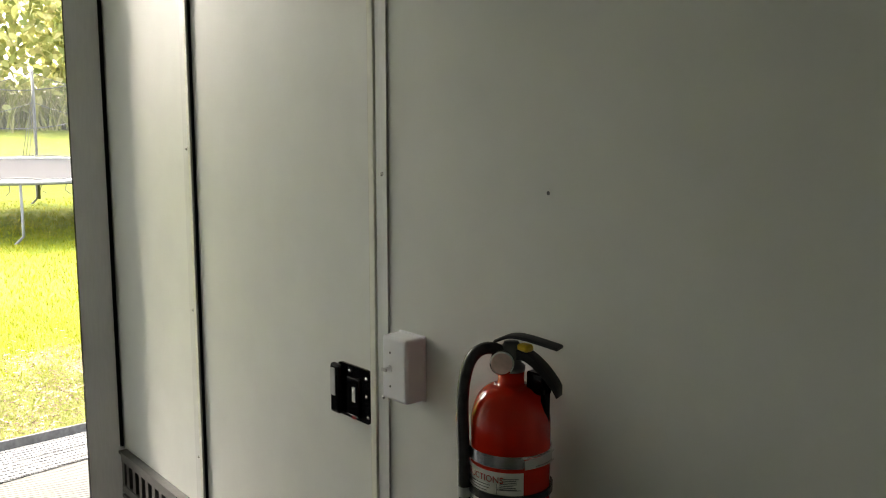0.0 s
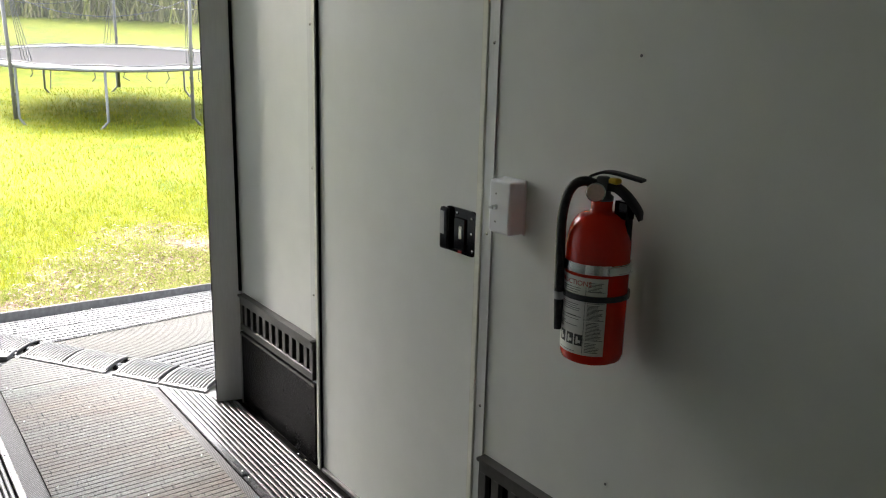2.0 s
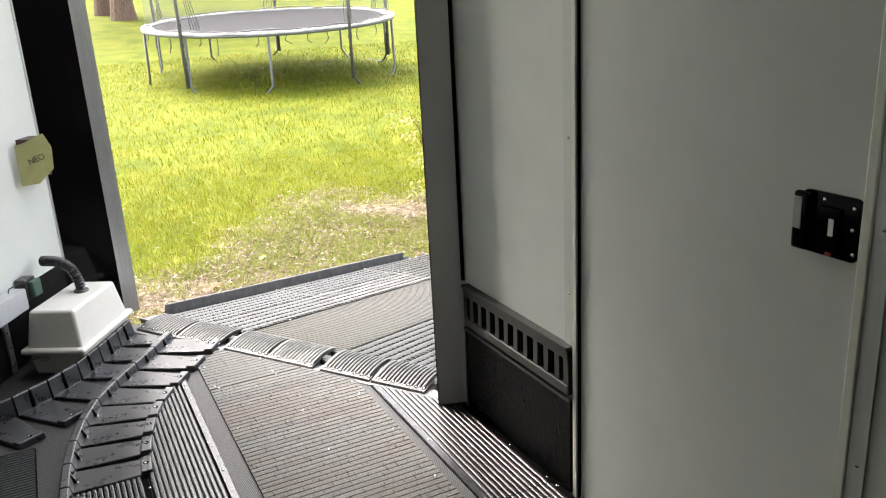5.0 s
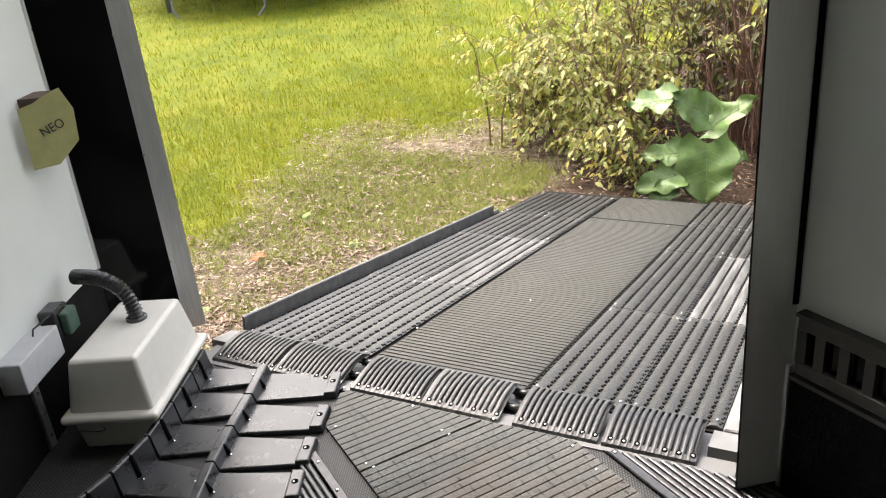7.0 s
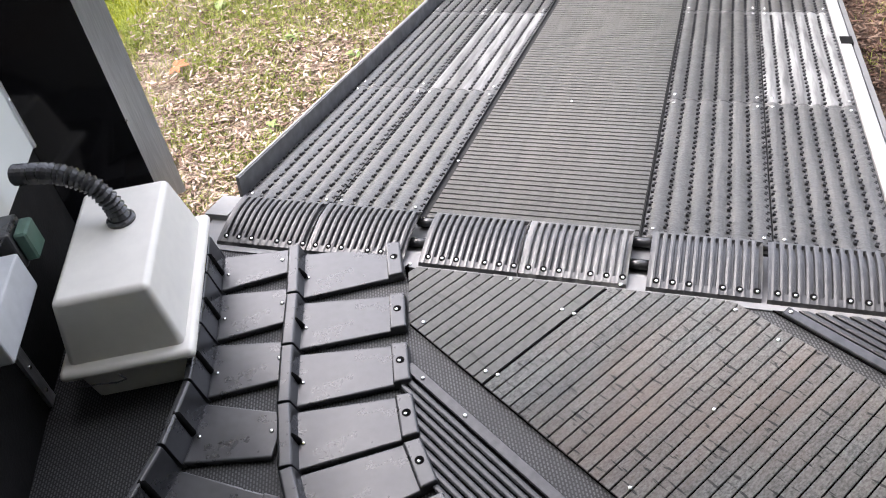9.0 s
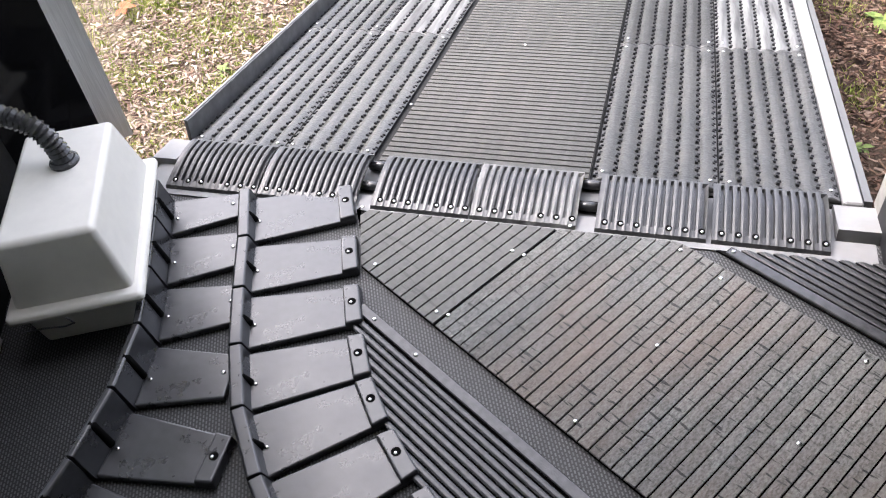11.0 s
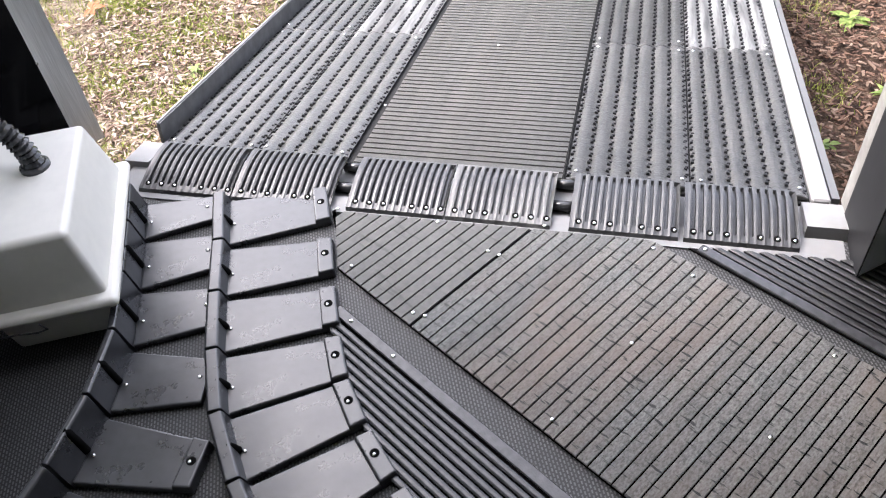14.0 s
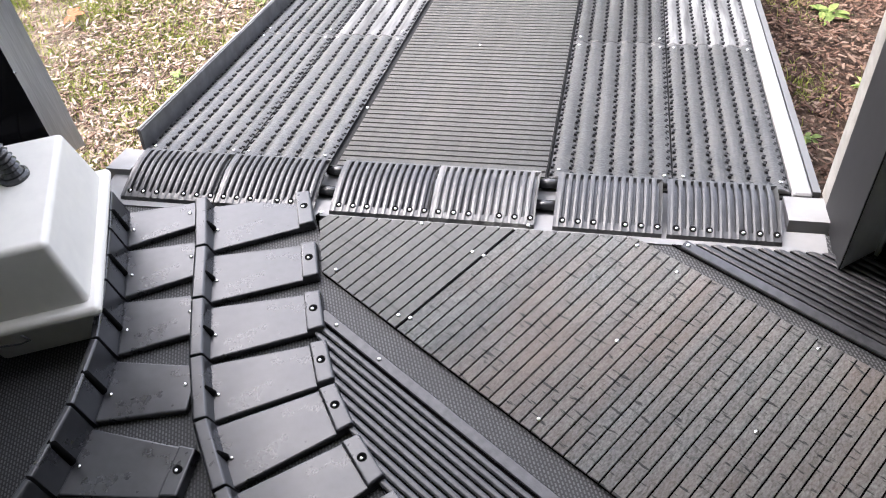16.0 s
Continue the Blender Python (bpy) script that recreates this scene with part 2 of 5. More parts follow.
def tube(bm, pts, r, seg=10, cap=True, radii=None):
    pts = [Vector(p) for p in pts]
    rings = []
    side = None
    for i, p in enumerate(pts):
        d = (pts[min(i + 1, len(pts) - 1)] - pts[max(i - 1, 0)]).normalized()
        if side is None:
            side = d.orthogonal().normalized()
        side = (side - d * side.dot(d)).normalized()
        up = d.cross(side)
        rr = radii[i] if radii else r
        rings.append([bm.verts.new(p + rr * (math.cos(2 * math.pi * k / seg) * side + math.sin(2 * math.pi * k / seg) * up)) for k in range(seg)])
    for a, b in zip(rings, rings[1:]):
        for k in range(seg):
            bm.faces.new((a[k], a[(k + 1) % seg], b[(k + 1) % seg], b[k]))
    if cap:
        bm.faces.new(rings[0][::-1])
        bm.faces.new(rings[-1])


def lathe(bm, profile, seg=32, m=None, closed=False):
    """Turned shape about z from (radius, height) pairs."""
    rings = []
    for r, z in profile:
        ring = []
        for k in range(seg):
            c = Vector((r * math.cos(2 * math.pi * k / seg), r * math.sin(2 * math.pi * k / seg), z))
            ring.append(bm.verts.new(m @ c if m else c))
        rings.append(ring)
    for a, b in zip(rings, rings[1:]):
        for k in range(seg):
            bm.faces.new((a[k], a[(k + 1) % seg], b[(k + 1) % seg], b[k]))
    if closed:
        for k in range(seg):
            bm.faces.new((rings[-1][k], rings[-1][(k + 1) % seg], rings[0][(k + 1) % seg], rings[0][k]))
        return
    bm.faces.new(rings[0][::-1])
    bm.faces.new(rings[-1])


def bevel(bm, w, seg=2):
    bmesh.ops.bevel(bm, geom=[e for e in bm.edges], offset=w, segments=seg, profile=0.5, affect="EDGES", clamp_overlap=True)


def mesh(name, bm, material, smooth=False):
    bmesh.ops.recalc_face_normals(bm, faces=bm.faces)
    me = bpy.data.meshes.new(name)
    bm.to_mesh(me)
    bm.free()
    if material:
        me.materials.append(material)
    if smooth:
        me.shade_smooth()
    return me


def part(name, bm, material, parent, label="", smooth=False):
    ob = new(name, mesh(name, bm, material, smooth))
    ob.parent = parent
    return tagged(ob, label)


def piece(name, me, parent, m):
    ob = new(name, me)
    ob.parent = parent
    ob.matrix_basis = m
    return ob


def thing(name, m, label, category, group="", kind=""):
    ob = new(name)
    ob.empty_display_size = 0.1
    ob.matrix_basis = m
    return tagged(ob, label, category, group, kind)


def structure(name, bm, material, label, category, smooth=False):
    ob = new(name, mesh(name, bm, material, smooth))
    return tagged(ob, label, category, kind="structure")


def bm_new():
    return bmesh.new()


def screw_mesh(r=0.006, h=0.003):
    b = bm_new()
    lathe(b, [(r, 0), (r * 0.9, h * 0.6), (r * 0.5, h)], 10)
    return mesh("screw", b, STEEL, True)


SCREW = screw_mesh(0.0048, 0.0028)
SCREW_SMALL = screw_mesh(0.004, 0.0026)
ON_WALL = Matrix.Rotation(radians(90), 4, "X")     # turns +z into -y, out of the side wall

# ---- structure: floor, walls, ceiling ----
b = bm_new()
h0, h1 = at_door(-1.25, -0.105), at_door(0.86, -0.105)
prism(b, [(h0.x, h0.y), (-3.06, -1.16), (0.54, -3.2), (3.6, -3.2), (3.6, 0.05), (h1.x, 0.05), (h1.x, h1.y)], -0.06, 0.0)
structure("floor", b, WOVEN, "black woven vinyl trailer floor with a coarse weave", "floor")

b = bm_new()
box(b, -1.42, 3.6, 0.0, 0.05, 0.0, 2.4)
structure("wall_north", b, WALL, "off-white vinyl faced trailer side wall in panels", "wall")
LW = Matrix.Translation((-3.01, -1.15, 0)) @ Matrix.Rotation(radians(-30), 4, "Z")      # left wall frame, x along the wall away from the door
b = bm_new()
box(b, 0.0, 4.1, -0.05, 0.0, 0.3, 2.4, LW)
structure("wall_west", b, WALL, "white vinyl faced trailer nose wall above a black base", "wall")
b = bm_new()
box(b, 0.0, 4.1, -0.05, -0.004, 0.0, 0.3, LW)
structure("wall_west_base", b, DARK, "matt black lower band of the nose wall", "wall")
b = bm_new()
box(b, 0.5, 3.6, -3.25, -3.2, 0.0, 2.4)
structure("wall_south", b, FARWALL, "plain pale trailer wall facing the side wall", "wall")
b = bm_new()
box(b, 3.55, 3.6, -3.2, 0.0, 0.0, 2.4)
structure("wall_east", b, FARWALL, "plain pale trailer end wall", "wall")
b = bm_new()
prism(b, [(h0.x - 0.02, h0.y), (-3.1, -1.17), (0.6, -3.26), (3.7, -3.26), (3.7, 0.1), (h1.x, 0.1), (h1.x, h1.y)], 2.4, 2.45)
structure("ceiling", b, CEIL, "plain pale trailer ceiling", "ceiling")
b = bm_new()
box(b, -1.3, 0.9, -0.2, 0.03, 2.35, 2.45, FRAME)
structure("door_header", b, ALU, "brushed aluminium header over the ramp doorway", "door frame")

# right door post: its broad face looks into the trailer
post = thing("door_post", FRAME.copy(), "satin aluminium door post with a screwed corner guard beside the ramp doorway", "door post", kind="structure")
b = bm_new()
prism(b, [(0.692, -0.206), (0.768, -0.146), (0.84, -0.03), (0.692, -0.03)], 0.012, 2.35)
part("post_face", b, POST_ALU, post)
b = bm_new()
box(b, 0.69, 0.704, -0.03, 0.02, 0.0, 2.35)
part("outer_flange", b, ALU_FLOOR, post)
b = bm_new()
box(b, 0.6885, 0.6915, -0.2075, -0.031, 0.001, 2.35)
part("dark_reveal", b, TEETH, post, "black reveal lining")
b = bm_new()
prism(b, [(0.768, -0.151), (0.777, -0.144), (0.774, -0.140), (0.765, -0.147)], 0.45, 2.35)
part("corner_seal", b, KICK, post, "black rubber seal along the wall")
INV_FRAME = FRAME.inverted()
b = bm_new()
box(b, -1.432, -1.404, -0.014, -0.002, 0.0, 0.31, INV_FRAME)
part("corner_guard", b, ALU, post, "pale aluminium corner guard")
for z in (0.03, 0.15, 0.285):
    piece("screw", SCREW_SMALL, post, INV_FRAME @ Matrix.Translation((-1.418, -0.014, z)) @ ON_WALL)
b = bm_new()
prism(b, [(0.695, -0.203), (0.766, -0.147), (0.83, -0.03), (0.695, -0.03)], 0.0, 0.012)
part("foot", b, RUBBER, post)

# left door post with the black return panel
post_l = thing("door_post_black", FRAME.copy(), "gloss black door return with an aluminium edge beside the doorway", "door post", kind="structure")
b = bm_new()
prism(b, [(-1.197, -0.203), (-1.075, 0.03), (-1.13, 0.06), (-1.25, -0.18)], 0.0, 2.35)
part("black_panel", b, BLACK, post_l)
b = bm_new()
prism(b, [(-1.102, -0.018), (-1.055, 0.038), (-1.12, 0.07), (-1.16, 0.0)], 0.0, 2.35)
part("edge_trim", b, ALU, post_l)
for i in range(5):
    piece("screw", SCREW_SMALL, post_l, pose(-1.096, -0.012, 0.25 + 0.36 * i, 90, 0, 50))

# trim strips on the side wall
def wall_trim(name, flange, beads, label, zs, screw_x, flange_mat):
    t = thing(name, Matrix.Identity(4), label, "trim strip", kind="structure")
    b = bm_new()
    box(b, flange[0], flange[1], -0.004, 0.0, 0.0, 2.4)
    part("flange", b, flange_mat, t)
    for x0, x1, d, m, note in beads:
        b = bm_new()
        box(b, x0, x1, -d, 0.0, 0.0, 2.4)
        bevel(b, min(0.003, (x1 - x0) * 0.3), 2)
        part("bead" if m is not KICK else "gasket", b, m, t, note)
    for z in zs:
        piece("screw", SCREW_SMALL, t, Matrix.Translation((screw_x, -0.004, z)) @ ON_WALL)


wall_trim("trim_1", (-0.846, -0.81), ((-0.81, -0.805, 0.006, KICK, "black rubber gasket"), (-0.805, -0.786, 0.011, BEAD, "cream rounded bead"), (-0.786, -0.78, 0.007, KICK, "black rubber gasket")),
          "grey aluminium joint strip with screws and black gaskets on the white wall", (0.588, 0.988, 1.406, 1.8), -0.824, TRIM_PALE)
wall_trim("trim_2", (-0.012, 0.019), ((-0.034, -0.014, 0.007, BEAD, "pale angle edge"), (0.019, 0.0203, 0.0042, TRIM_ALU, "dark joint line")),
          "pale aluminium angle strip with screws between white panels", (0.538, 0.953, 1.364, 1.77), 0.006, TRIM_PALE)
# kick plates and vents along the foot of the side wall
def kick_plate(x0, x1):
    t = thing("kick_plate", Matrix.Identity(4), "black textured rubber kick plate at the foot of the white wall", "kick plate", "kick plates")
    b = bm_new()
    box(b, x0, x1, -0.012, 0.0, 0.004, 0.288)
    bevel(b, 0.002, 1)
    part("plate", b, KICK, t)
    b = bm_new()
    box(b, x0, x1, -0.016, 0.0, 0.282, 0.292)
    part("top_strip", b, VENT, t)
    return t


def wall_vent(x0, x1, n, z0, z1):
    t = thing("wall_vent", Matrix.Identity(4), "long grey metal wall vent with upright slots", "vent", "wall vents")
    b = bm_new()
    box(b, x0, x1, -0.004, 0.0, z0, z1)
    part("backing", b, BLACK, t, "dark backing behind the slots")
    for name, za, zb in (("lower_rail", z0, z0 + 0.03), ("upper_rail", z1 - 0.03, z1)):
        b = bm_new()
        box(b, x0, x1, -0.02, -0.004, za, zb)
        bevel(b, 0.003, 1)
        part(name, b, VENT, t)
    b = bm_new()
    box(b, x0, x1, -0.026, 0.0, z1, z1 + 0.008)
    part("cap_strip", b, VENT, t)
    pitch = (x1 - x0) / n
    b = bm_new()
    box(b, -pitch * 0.21, pitch * 0.21, -0.018, -0.004, z0 + 0.028, z1 - 0.028)
    me = mesh("slat", b, VENT)
    for i in range(n + 1):
        piece("slat", me, t, Matrix.Translation((min(max(x0 + i * pitch, x0 + pitch * 0.21), x1 - pitch * 0.21), 0, 0)))
    return t


kick_plate(-1.402, -0.812)
wall_vent(-1.39, -0.812, 11, 0.304, 0.436)
kick_plate(0.026, 2.4)
wall_vent(0.026, 2.4, 40, 0.29, 0.412)
b = bm_new()
box(b, -0.772, -0.036, -0.012, 0.0, 0.0, 0.014)
structure("baseboard", b, WHITE_PAINT, "thin white strip at the foot of the door panel", "trim")


# ---- mats on the floor ----
def ribs_across(x0, x1, pitch, ylo, yhi, z0, z1, material, parent, fill=0.8):
    """Raised ribs that run along y, side by side along x, each a piece."""
    for i in range(round((x1 - x0) / pitch)):
        xa, xb = x0 + i * pitch, x0 + (i + fill) * pitch
        q = [(xa, ylo(xa)), (xb, ylo(xb)), (xb, yhi(xb)), (xa, yhi(xa))]
        if q[3][1] - q[0][1] < 0.012 or q[2][1] - q[1][1] < 0.012:
            continue
        b = bm_new()
        mid = [(q[0][0] * 0.68 + q[1][0] * 0.32, q[0][1] * 0.68 + q[1][1] * 0.32), (q[3][0] * 0.68 + q[2][0] * 0.32, q[3][1] * 0.68 + q[2][1] * 0.32)]
        ends = []
        for a, c, e in ((q[0], mid[0], q[1]), (q[3], mid[1], q[2])):
            ends.append([b.verts.new(v) for v in ((*a, z0), (*a, z1 - 0.0005), (*c, z1), (*e, z1), (*e, z0))])
        b.faces.new(ends[0])
        b.faces.new(ends[1][::-1])
        for k in range(5):
            b.faces.new((ends[0][k], ends[1][k], ends[1][(k + 1) % 5], ends[0][(k + 1) % 5]))
        part("rib", b, material, parent)


def hinge_y(x, d):
    """y of the line at depth d of the doorway frame, at x."""
    p = at_door(0, d)
    return p.y + (x - p.x) * math.tan(radians(A_RAMP))


def mat_lo(x):
    return max(-0.759, -0.651 - (x + 2.355) * 0.763)


def mat_hi(x):
    return min(-0.276, hinge_y(x, -0.158))


def ribbed_mat(name, x0, x1, label, material):
    t = thing(name, Matrix.Identity(4), label, "rubber mat", "ribbed walkway mats")
    b = bm_new()
    xs = [x0 + (x1 - x0) * i / 24 for i in range(25)]
    if x0 < -2.2:
        xs = sorted(xs + [-2.2135])
    elif x0 < -1.79:
        xs = sorted(xs + [-1.786])
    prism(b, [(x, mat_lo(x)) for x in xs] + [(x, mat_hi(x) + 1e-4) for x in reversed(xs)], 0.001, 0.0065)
    # near-black sheet: the shade between the ribs is in its colour
    part("backing", b, RECESS_SHADE, t)
    ribs_across(x0, x1, (x1 - x0) / round((x1 - x0) / (0.0243 if x0 < -2 else 0.0238)), mat_lo, mat_hi, 0.006, 0.0105, material, t, 0.87)
    return t


front_mat = ribbed_mat("ribbed_mat", -2.357, -1.9885, "grey ribbed rubber mat cut to the angled sill", MAT_GREY)
long_mat = ribbed_mat("ribbed_mat", -1.985, 2.6, "brown worn ribbed rubber walkway mat held by screws", MAT_BROWN)
for x, y in ((-2.328, -0.678), (-2.171, -0.768), (-1.99, -0.55), (-1.985, -0.765), (-2.13, -0.56), (-2.0, -0.43)):
    piece("screw", SCREW, front_mat, pose(x - 0.022, y + 0.03, 0.0105))
for x, y in ((-1.963, -0.545), (-1.96, -0.757), (-1.744, -0.325), (-1.644, -0.335), (-1.633, -0.765), (-1.632, -0.545), (-1.352, -0.548), (-1.357, -0.33),
             (-1.95, -0.42), (-1.1, -0.765), (-1.05, -0.33), (-0.9, -0.55), (-0.6, -0.765), (-0.5, -0.33), (-0.4, -0.55)):
    piece("screw", SCREW, long_mat, pose(x - 0.024, y + 0.032, 0.0105))


def ribs_along(y0, y1, pitch, xlo, x1, z0, z1, material, parent, fill=0.62):
    """Raised rounded flutes that run along x, side by side along y, each a piece."""
    for i in range(int((y1 - y0) / pitch)):
        ya, yb = y0 + i * pitch, y0 + (i + fill) * pitch
        xa, xb = xlo(ya), xlo(yb)
        r = (yb - ya) * 0.28
        b = bm_new()
        prof = [(ya, z0), (yb, z0), (yb, z1 - 0.002), (yb - r, z1), (ya + r, z1), (ya, z1 - 0.002)]
        s0 = [b.verts.new((xa + (xb - xa) * (y - ya) / (yb - ya), y, z)) for y, z in prof]
        s1 = [b.verts.new((x1, y, z)) for y, z in prof]
        b.faces.new(s0)
        b.faces.new(s1[::-1])
        for k in range(6):
            b.faces.new((s0[k], s1[k], s1[(k + 1) % 6], s0[(k + 1) % 6]))
        part("flute", b, material, parent)


def hinge_x(y, d):
    p = at_door(0, d)
    return p.x + (y - p.y) / math.tan(radians(A_RAMP))


for xa, xb in ((None, -0.88), (-0.876, 2.6)):
    t = thing("edge_mat", Matrix.Identity(4), "black fluted rubber edge mat along the foot of the wall", "rubber mat", "fluted edge mats")
    start = (lambda y: hinge_x(y, -0.165)) if xa is None else (lambda y, a=xa: a)
    b = bm_new()
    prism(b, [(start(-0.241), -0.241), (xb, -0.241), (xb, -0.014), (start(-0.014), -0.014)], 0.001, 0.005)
    # blackened so that the gaps between flutes look shaded
    part("backing", b, RECESS_SHADE, t)
    ribs_along(-0.215, -0.016, 0.0166, start, xb, 0.005, 0.0125, EDGE_RUBBER, t, 0.74)
    b = bm_new()
    box(b, start(-0.235) + 0.01, xb, -0.241, -0.218, 0.005, 0.012)
    bevel(b, 0.002, 1)
    part("flat_edge", b, RUBBER, t)
    for x in ((-1.69, -1.26, -0.9) if xa is None else (-0.85, -0.4, 0.1)):
        piece("screw", SCREW, t, pose(x, -0.229, 0.012))
    for x in ((-1.1, -0.9) if xa is None else (-0.85, -0.3)):
        piece("screw", SCREW, t, pose(x, -0.03, 0.0125))


ARC_ENDS = ((-0.80, -2.16), (-0.856, -2.105), (-0.92, -1.985), (-0.96, -1.885), (-0.99, -1.79), (-1.014, -1.69), (-1.03, -1.56), (-1.04, -1.535))


def arc_edge_x(y):
    """x at which the end line of the curved row lies, at y."""
    for (y0, x0), (y1, x1) in zip(ARC_ENDS, ARC_ENDS[1:]):
        if y1 <= y <= y0:
            return x0 + (x1 - x0) * (y - y0) / (y1 - y0)
    return ARC_ENDS[0][1] if y > ARC_ENDS[0][0] else ARC_ENDS[-1][1]


t = thing("fluted_mat", Matrix.Identity(4), "black fluted rubber mat with a flat screwed edge", "rubber mat", "fluted edge mats")
b = bm_new()
ys = [-0.818 - 0.0108 * i for i in range(21)]
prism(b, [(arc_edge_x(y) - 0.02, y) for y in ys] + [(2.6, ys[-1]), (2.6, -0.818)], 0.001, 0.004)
# sheet coloured as the shade down between the flutes
part("backing", b, RECESS_SHADE, t)
ribs_along(-1.03, -0.845, 0.0154, lambda y: arc_edge_x(y) - 0.02, 2.6, 0.004, 0.0135, RUBBER, t, 0.79)
b = bm_new()
box(b, -2.128, 2.6, -0.842, -0.819, 0.004, 0.0125)
bevel(b, 0.002, 1)
part("flat_edge", b, RUBBER, t)
for x in (-2.08, -1.957, -1.431, -1.0, -0.5):
    piece("screw", SCREW, t, pose(x, -0.831, 0.0125))
t = thing("fluted_mat", Matrix.Identity(4), "black fluted rubber mat butting the last track piece", "rubber mat", "fluted edge mats")
b = bm_new()
box(b, -1.528, 2.6, -1.238, -1.0365, 0.001, 0.004)
part("backing", b, RECESS_SHADE, t)
ribs_along(-1.236, -1.04, 0.0154, lambda y: -1.528, 2.6, 0.004, 0.0125, RUBBER, t, 0.74)
for x in (-1.45, -1.0):
    piece("screw", SCREW, t, pose(x, -1.039, 0.012))
t = thing("fluted_mat", Matrix.Identity(4), "black fluted rubber mat with flutes across and a flat border", "rubber mat", "fluted edge mats")
b = bm_new()
prism(b, [(-1.9, -1.333), (-1.9, -1.75), (-1.15, -2.18), (0.4, -2.18), (0.4, -1.333)], 0.001, 0.004)
part("backing", b, RECESS_SHADE, t)
for i in range(150):
    x = -1.895 + 0.0154 * i
    b = bm_new()
    box(b, x, x + 0.0102, max(-2.18, -1.12 - 0.577 * (x + 3.01)), -1.336, 0.004, 0.0125, taper=0.0018)
    part("flute", b, RUBBER, t)

# ---- sill ----
b = bm_new()
box(b, -0.93, 0.68, -0.165, -0.105, 0.0005, 0.0035, FRAME)
box(b, -0.93, 0.68, -0.105, 0.0, -0.06, -0.008, FRAME)
structure("door_sill", b, WHITE_PAINT, "chipped white painted steel sill of the ramp doorway", "sill")


# ---- hinge covers ----
def hinge_cover(s0, s1, label, worn):
    """Arched rubber flap with narrow grooves that end in a flat bolted border."""
    t = thing("hinge_cover", FRAME.copy(), label, "hinge cover", "hinge covers along the sill")
    d0, d1 = -0.149, 0.012
    w = s1 - s0
    n = round((w - 0.012) / 0.0163)
    p = (w - 0.012) / n
    cols = [(s0, 0.0)]
    for i in range(n):
        a = s0 + 0.006 + p * i
        cols += [(a + p * f, h) for f, h in ((0.02, 0.0), (0.3, 0.001), (0.56, 0.0), (0.64, -0.0085), (0.92, -0.0085))]
    cols.append((s1, 0.0))
    rows = (0.0, 0.03, 0.13, 0.155, 0.19, 0.26, 0.35, 0.45, 0.55, 0.65, 0.75, 0.85, 0.94, 0.97, 1.0)
    b = bm_new()
    grid = []
    for u in rows:
        arch = 0.009 + 0.021 * math.sin(math.pi * min(1.0, 0.62 * u + 0.02)) ** 1.1 - (0.012 * (u - 0.7) if u > 0.7 else 0)
        if u == 0.0:
            arch = 0.003
        cut = 0.0 if u < 0.14 or u > 0.96 else 1.0
        grid.append([b.verts.new((x, d0 + (d1 - d0) * u, arch + (h * cut if h < 0 else h))) for x, h in cols])
    for r0, r1 in zip(grid, grid[1:]):
        for i in range(len(cols) - 1):
            b.faces.new((r0[i], r0[i + 1], r1[i + 1], r1[i]))
    edge = bmesh.ops.extrude_face_region(b, geom=b.faces[:])
    bmesh.ops.translate(b, verts=[e for e in edge["geom"] if isinstance(e, bmesh.types.BMVert)], vec=(0, 0, -0.0035))
    part("flap", b, FLAP_WORN if worn else FLAP, t)
    b = bm_new()
    lathe(b, [(0.0072, 0.0), (0.0072, 0.0006), (0.003, 0.0008)], 12)
    # black disc painted as the shaded inside of a hole
    hole = mesh("bolt_hole", b, RECESS_SHADE)
    for k in (0, 2, 4, 8, 10, 12):
        x = s0 + 0.006 + p * (min(k, n - 1) + 0.78)
        piece("bolt_hole", hole, t, pose(x, d0 + 0.021, 0.0152, 14))
        piece("bolt", SCREW_SMALL, t, pose(x + 0.001, d0 + 0.0195, 0.0156, 14))
    return t


for s0, s1 in ((-0.862, -0.631), (-0.627, -0.388), (-0.352, -0.13), (-0.127, 0.1), (0.139, 0.361), (0.371, 0.594)):
    hinge_cover(s0, s1, "black grooved rubber hinge cover bolted along the sill" if s0 != -0.127 else "black grooved hinge cover with chalky scuff marks", s0 == -0.127)

for s0, s1 in ((-0.388, -0.352), (0.1, 0.139)):
    t = thing("hinge_barrel", FRAME.copy(), "dark steel hinge barrel showing between the rubber hinge covers", "hinge", "hinge barrels in the sill")
    for d in (-0.075, -0.005):
        b = bm_new()
        tube(b, [(s0 - 0.008, d, 0.004), (s1 + 0.008, d, 0.004)], 0.012, 10)
        part("barrel", b, RUBBER, t, smooth=True)

# ---- ramp ----
SLOPE = math.degrees(math.atan(0.181))
RAMP = FRAME @ Matrix.Rotation(radians(-SLOPE), 4, "X")
ramp_t = thing("loading_ramp", RAMP, "fold-down loading ramp with black tread panels and aluminium side rails", "ramp")
b = bm_new()
box(b, -0.895, 0.675, 0.005, 2.9, -0.05, -0.004)
part("deck", b, DARK, ramp_t)


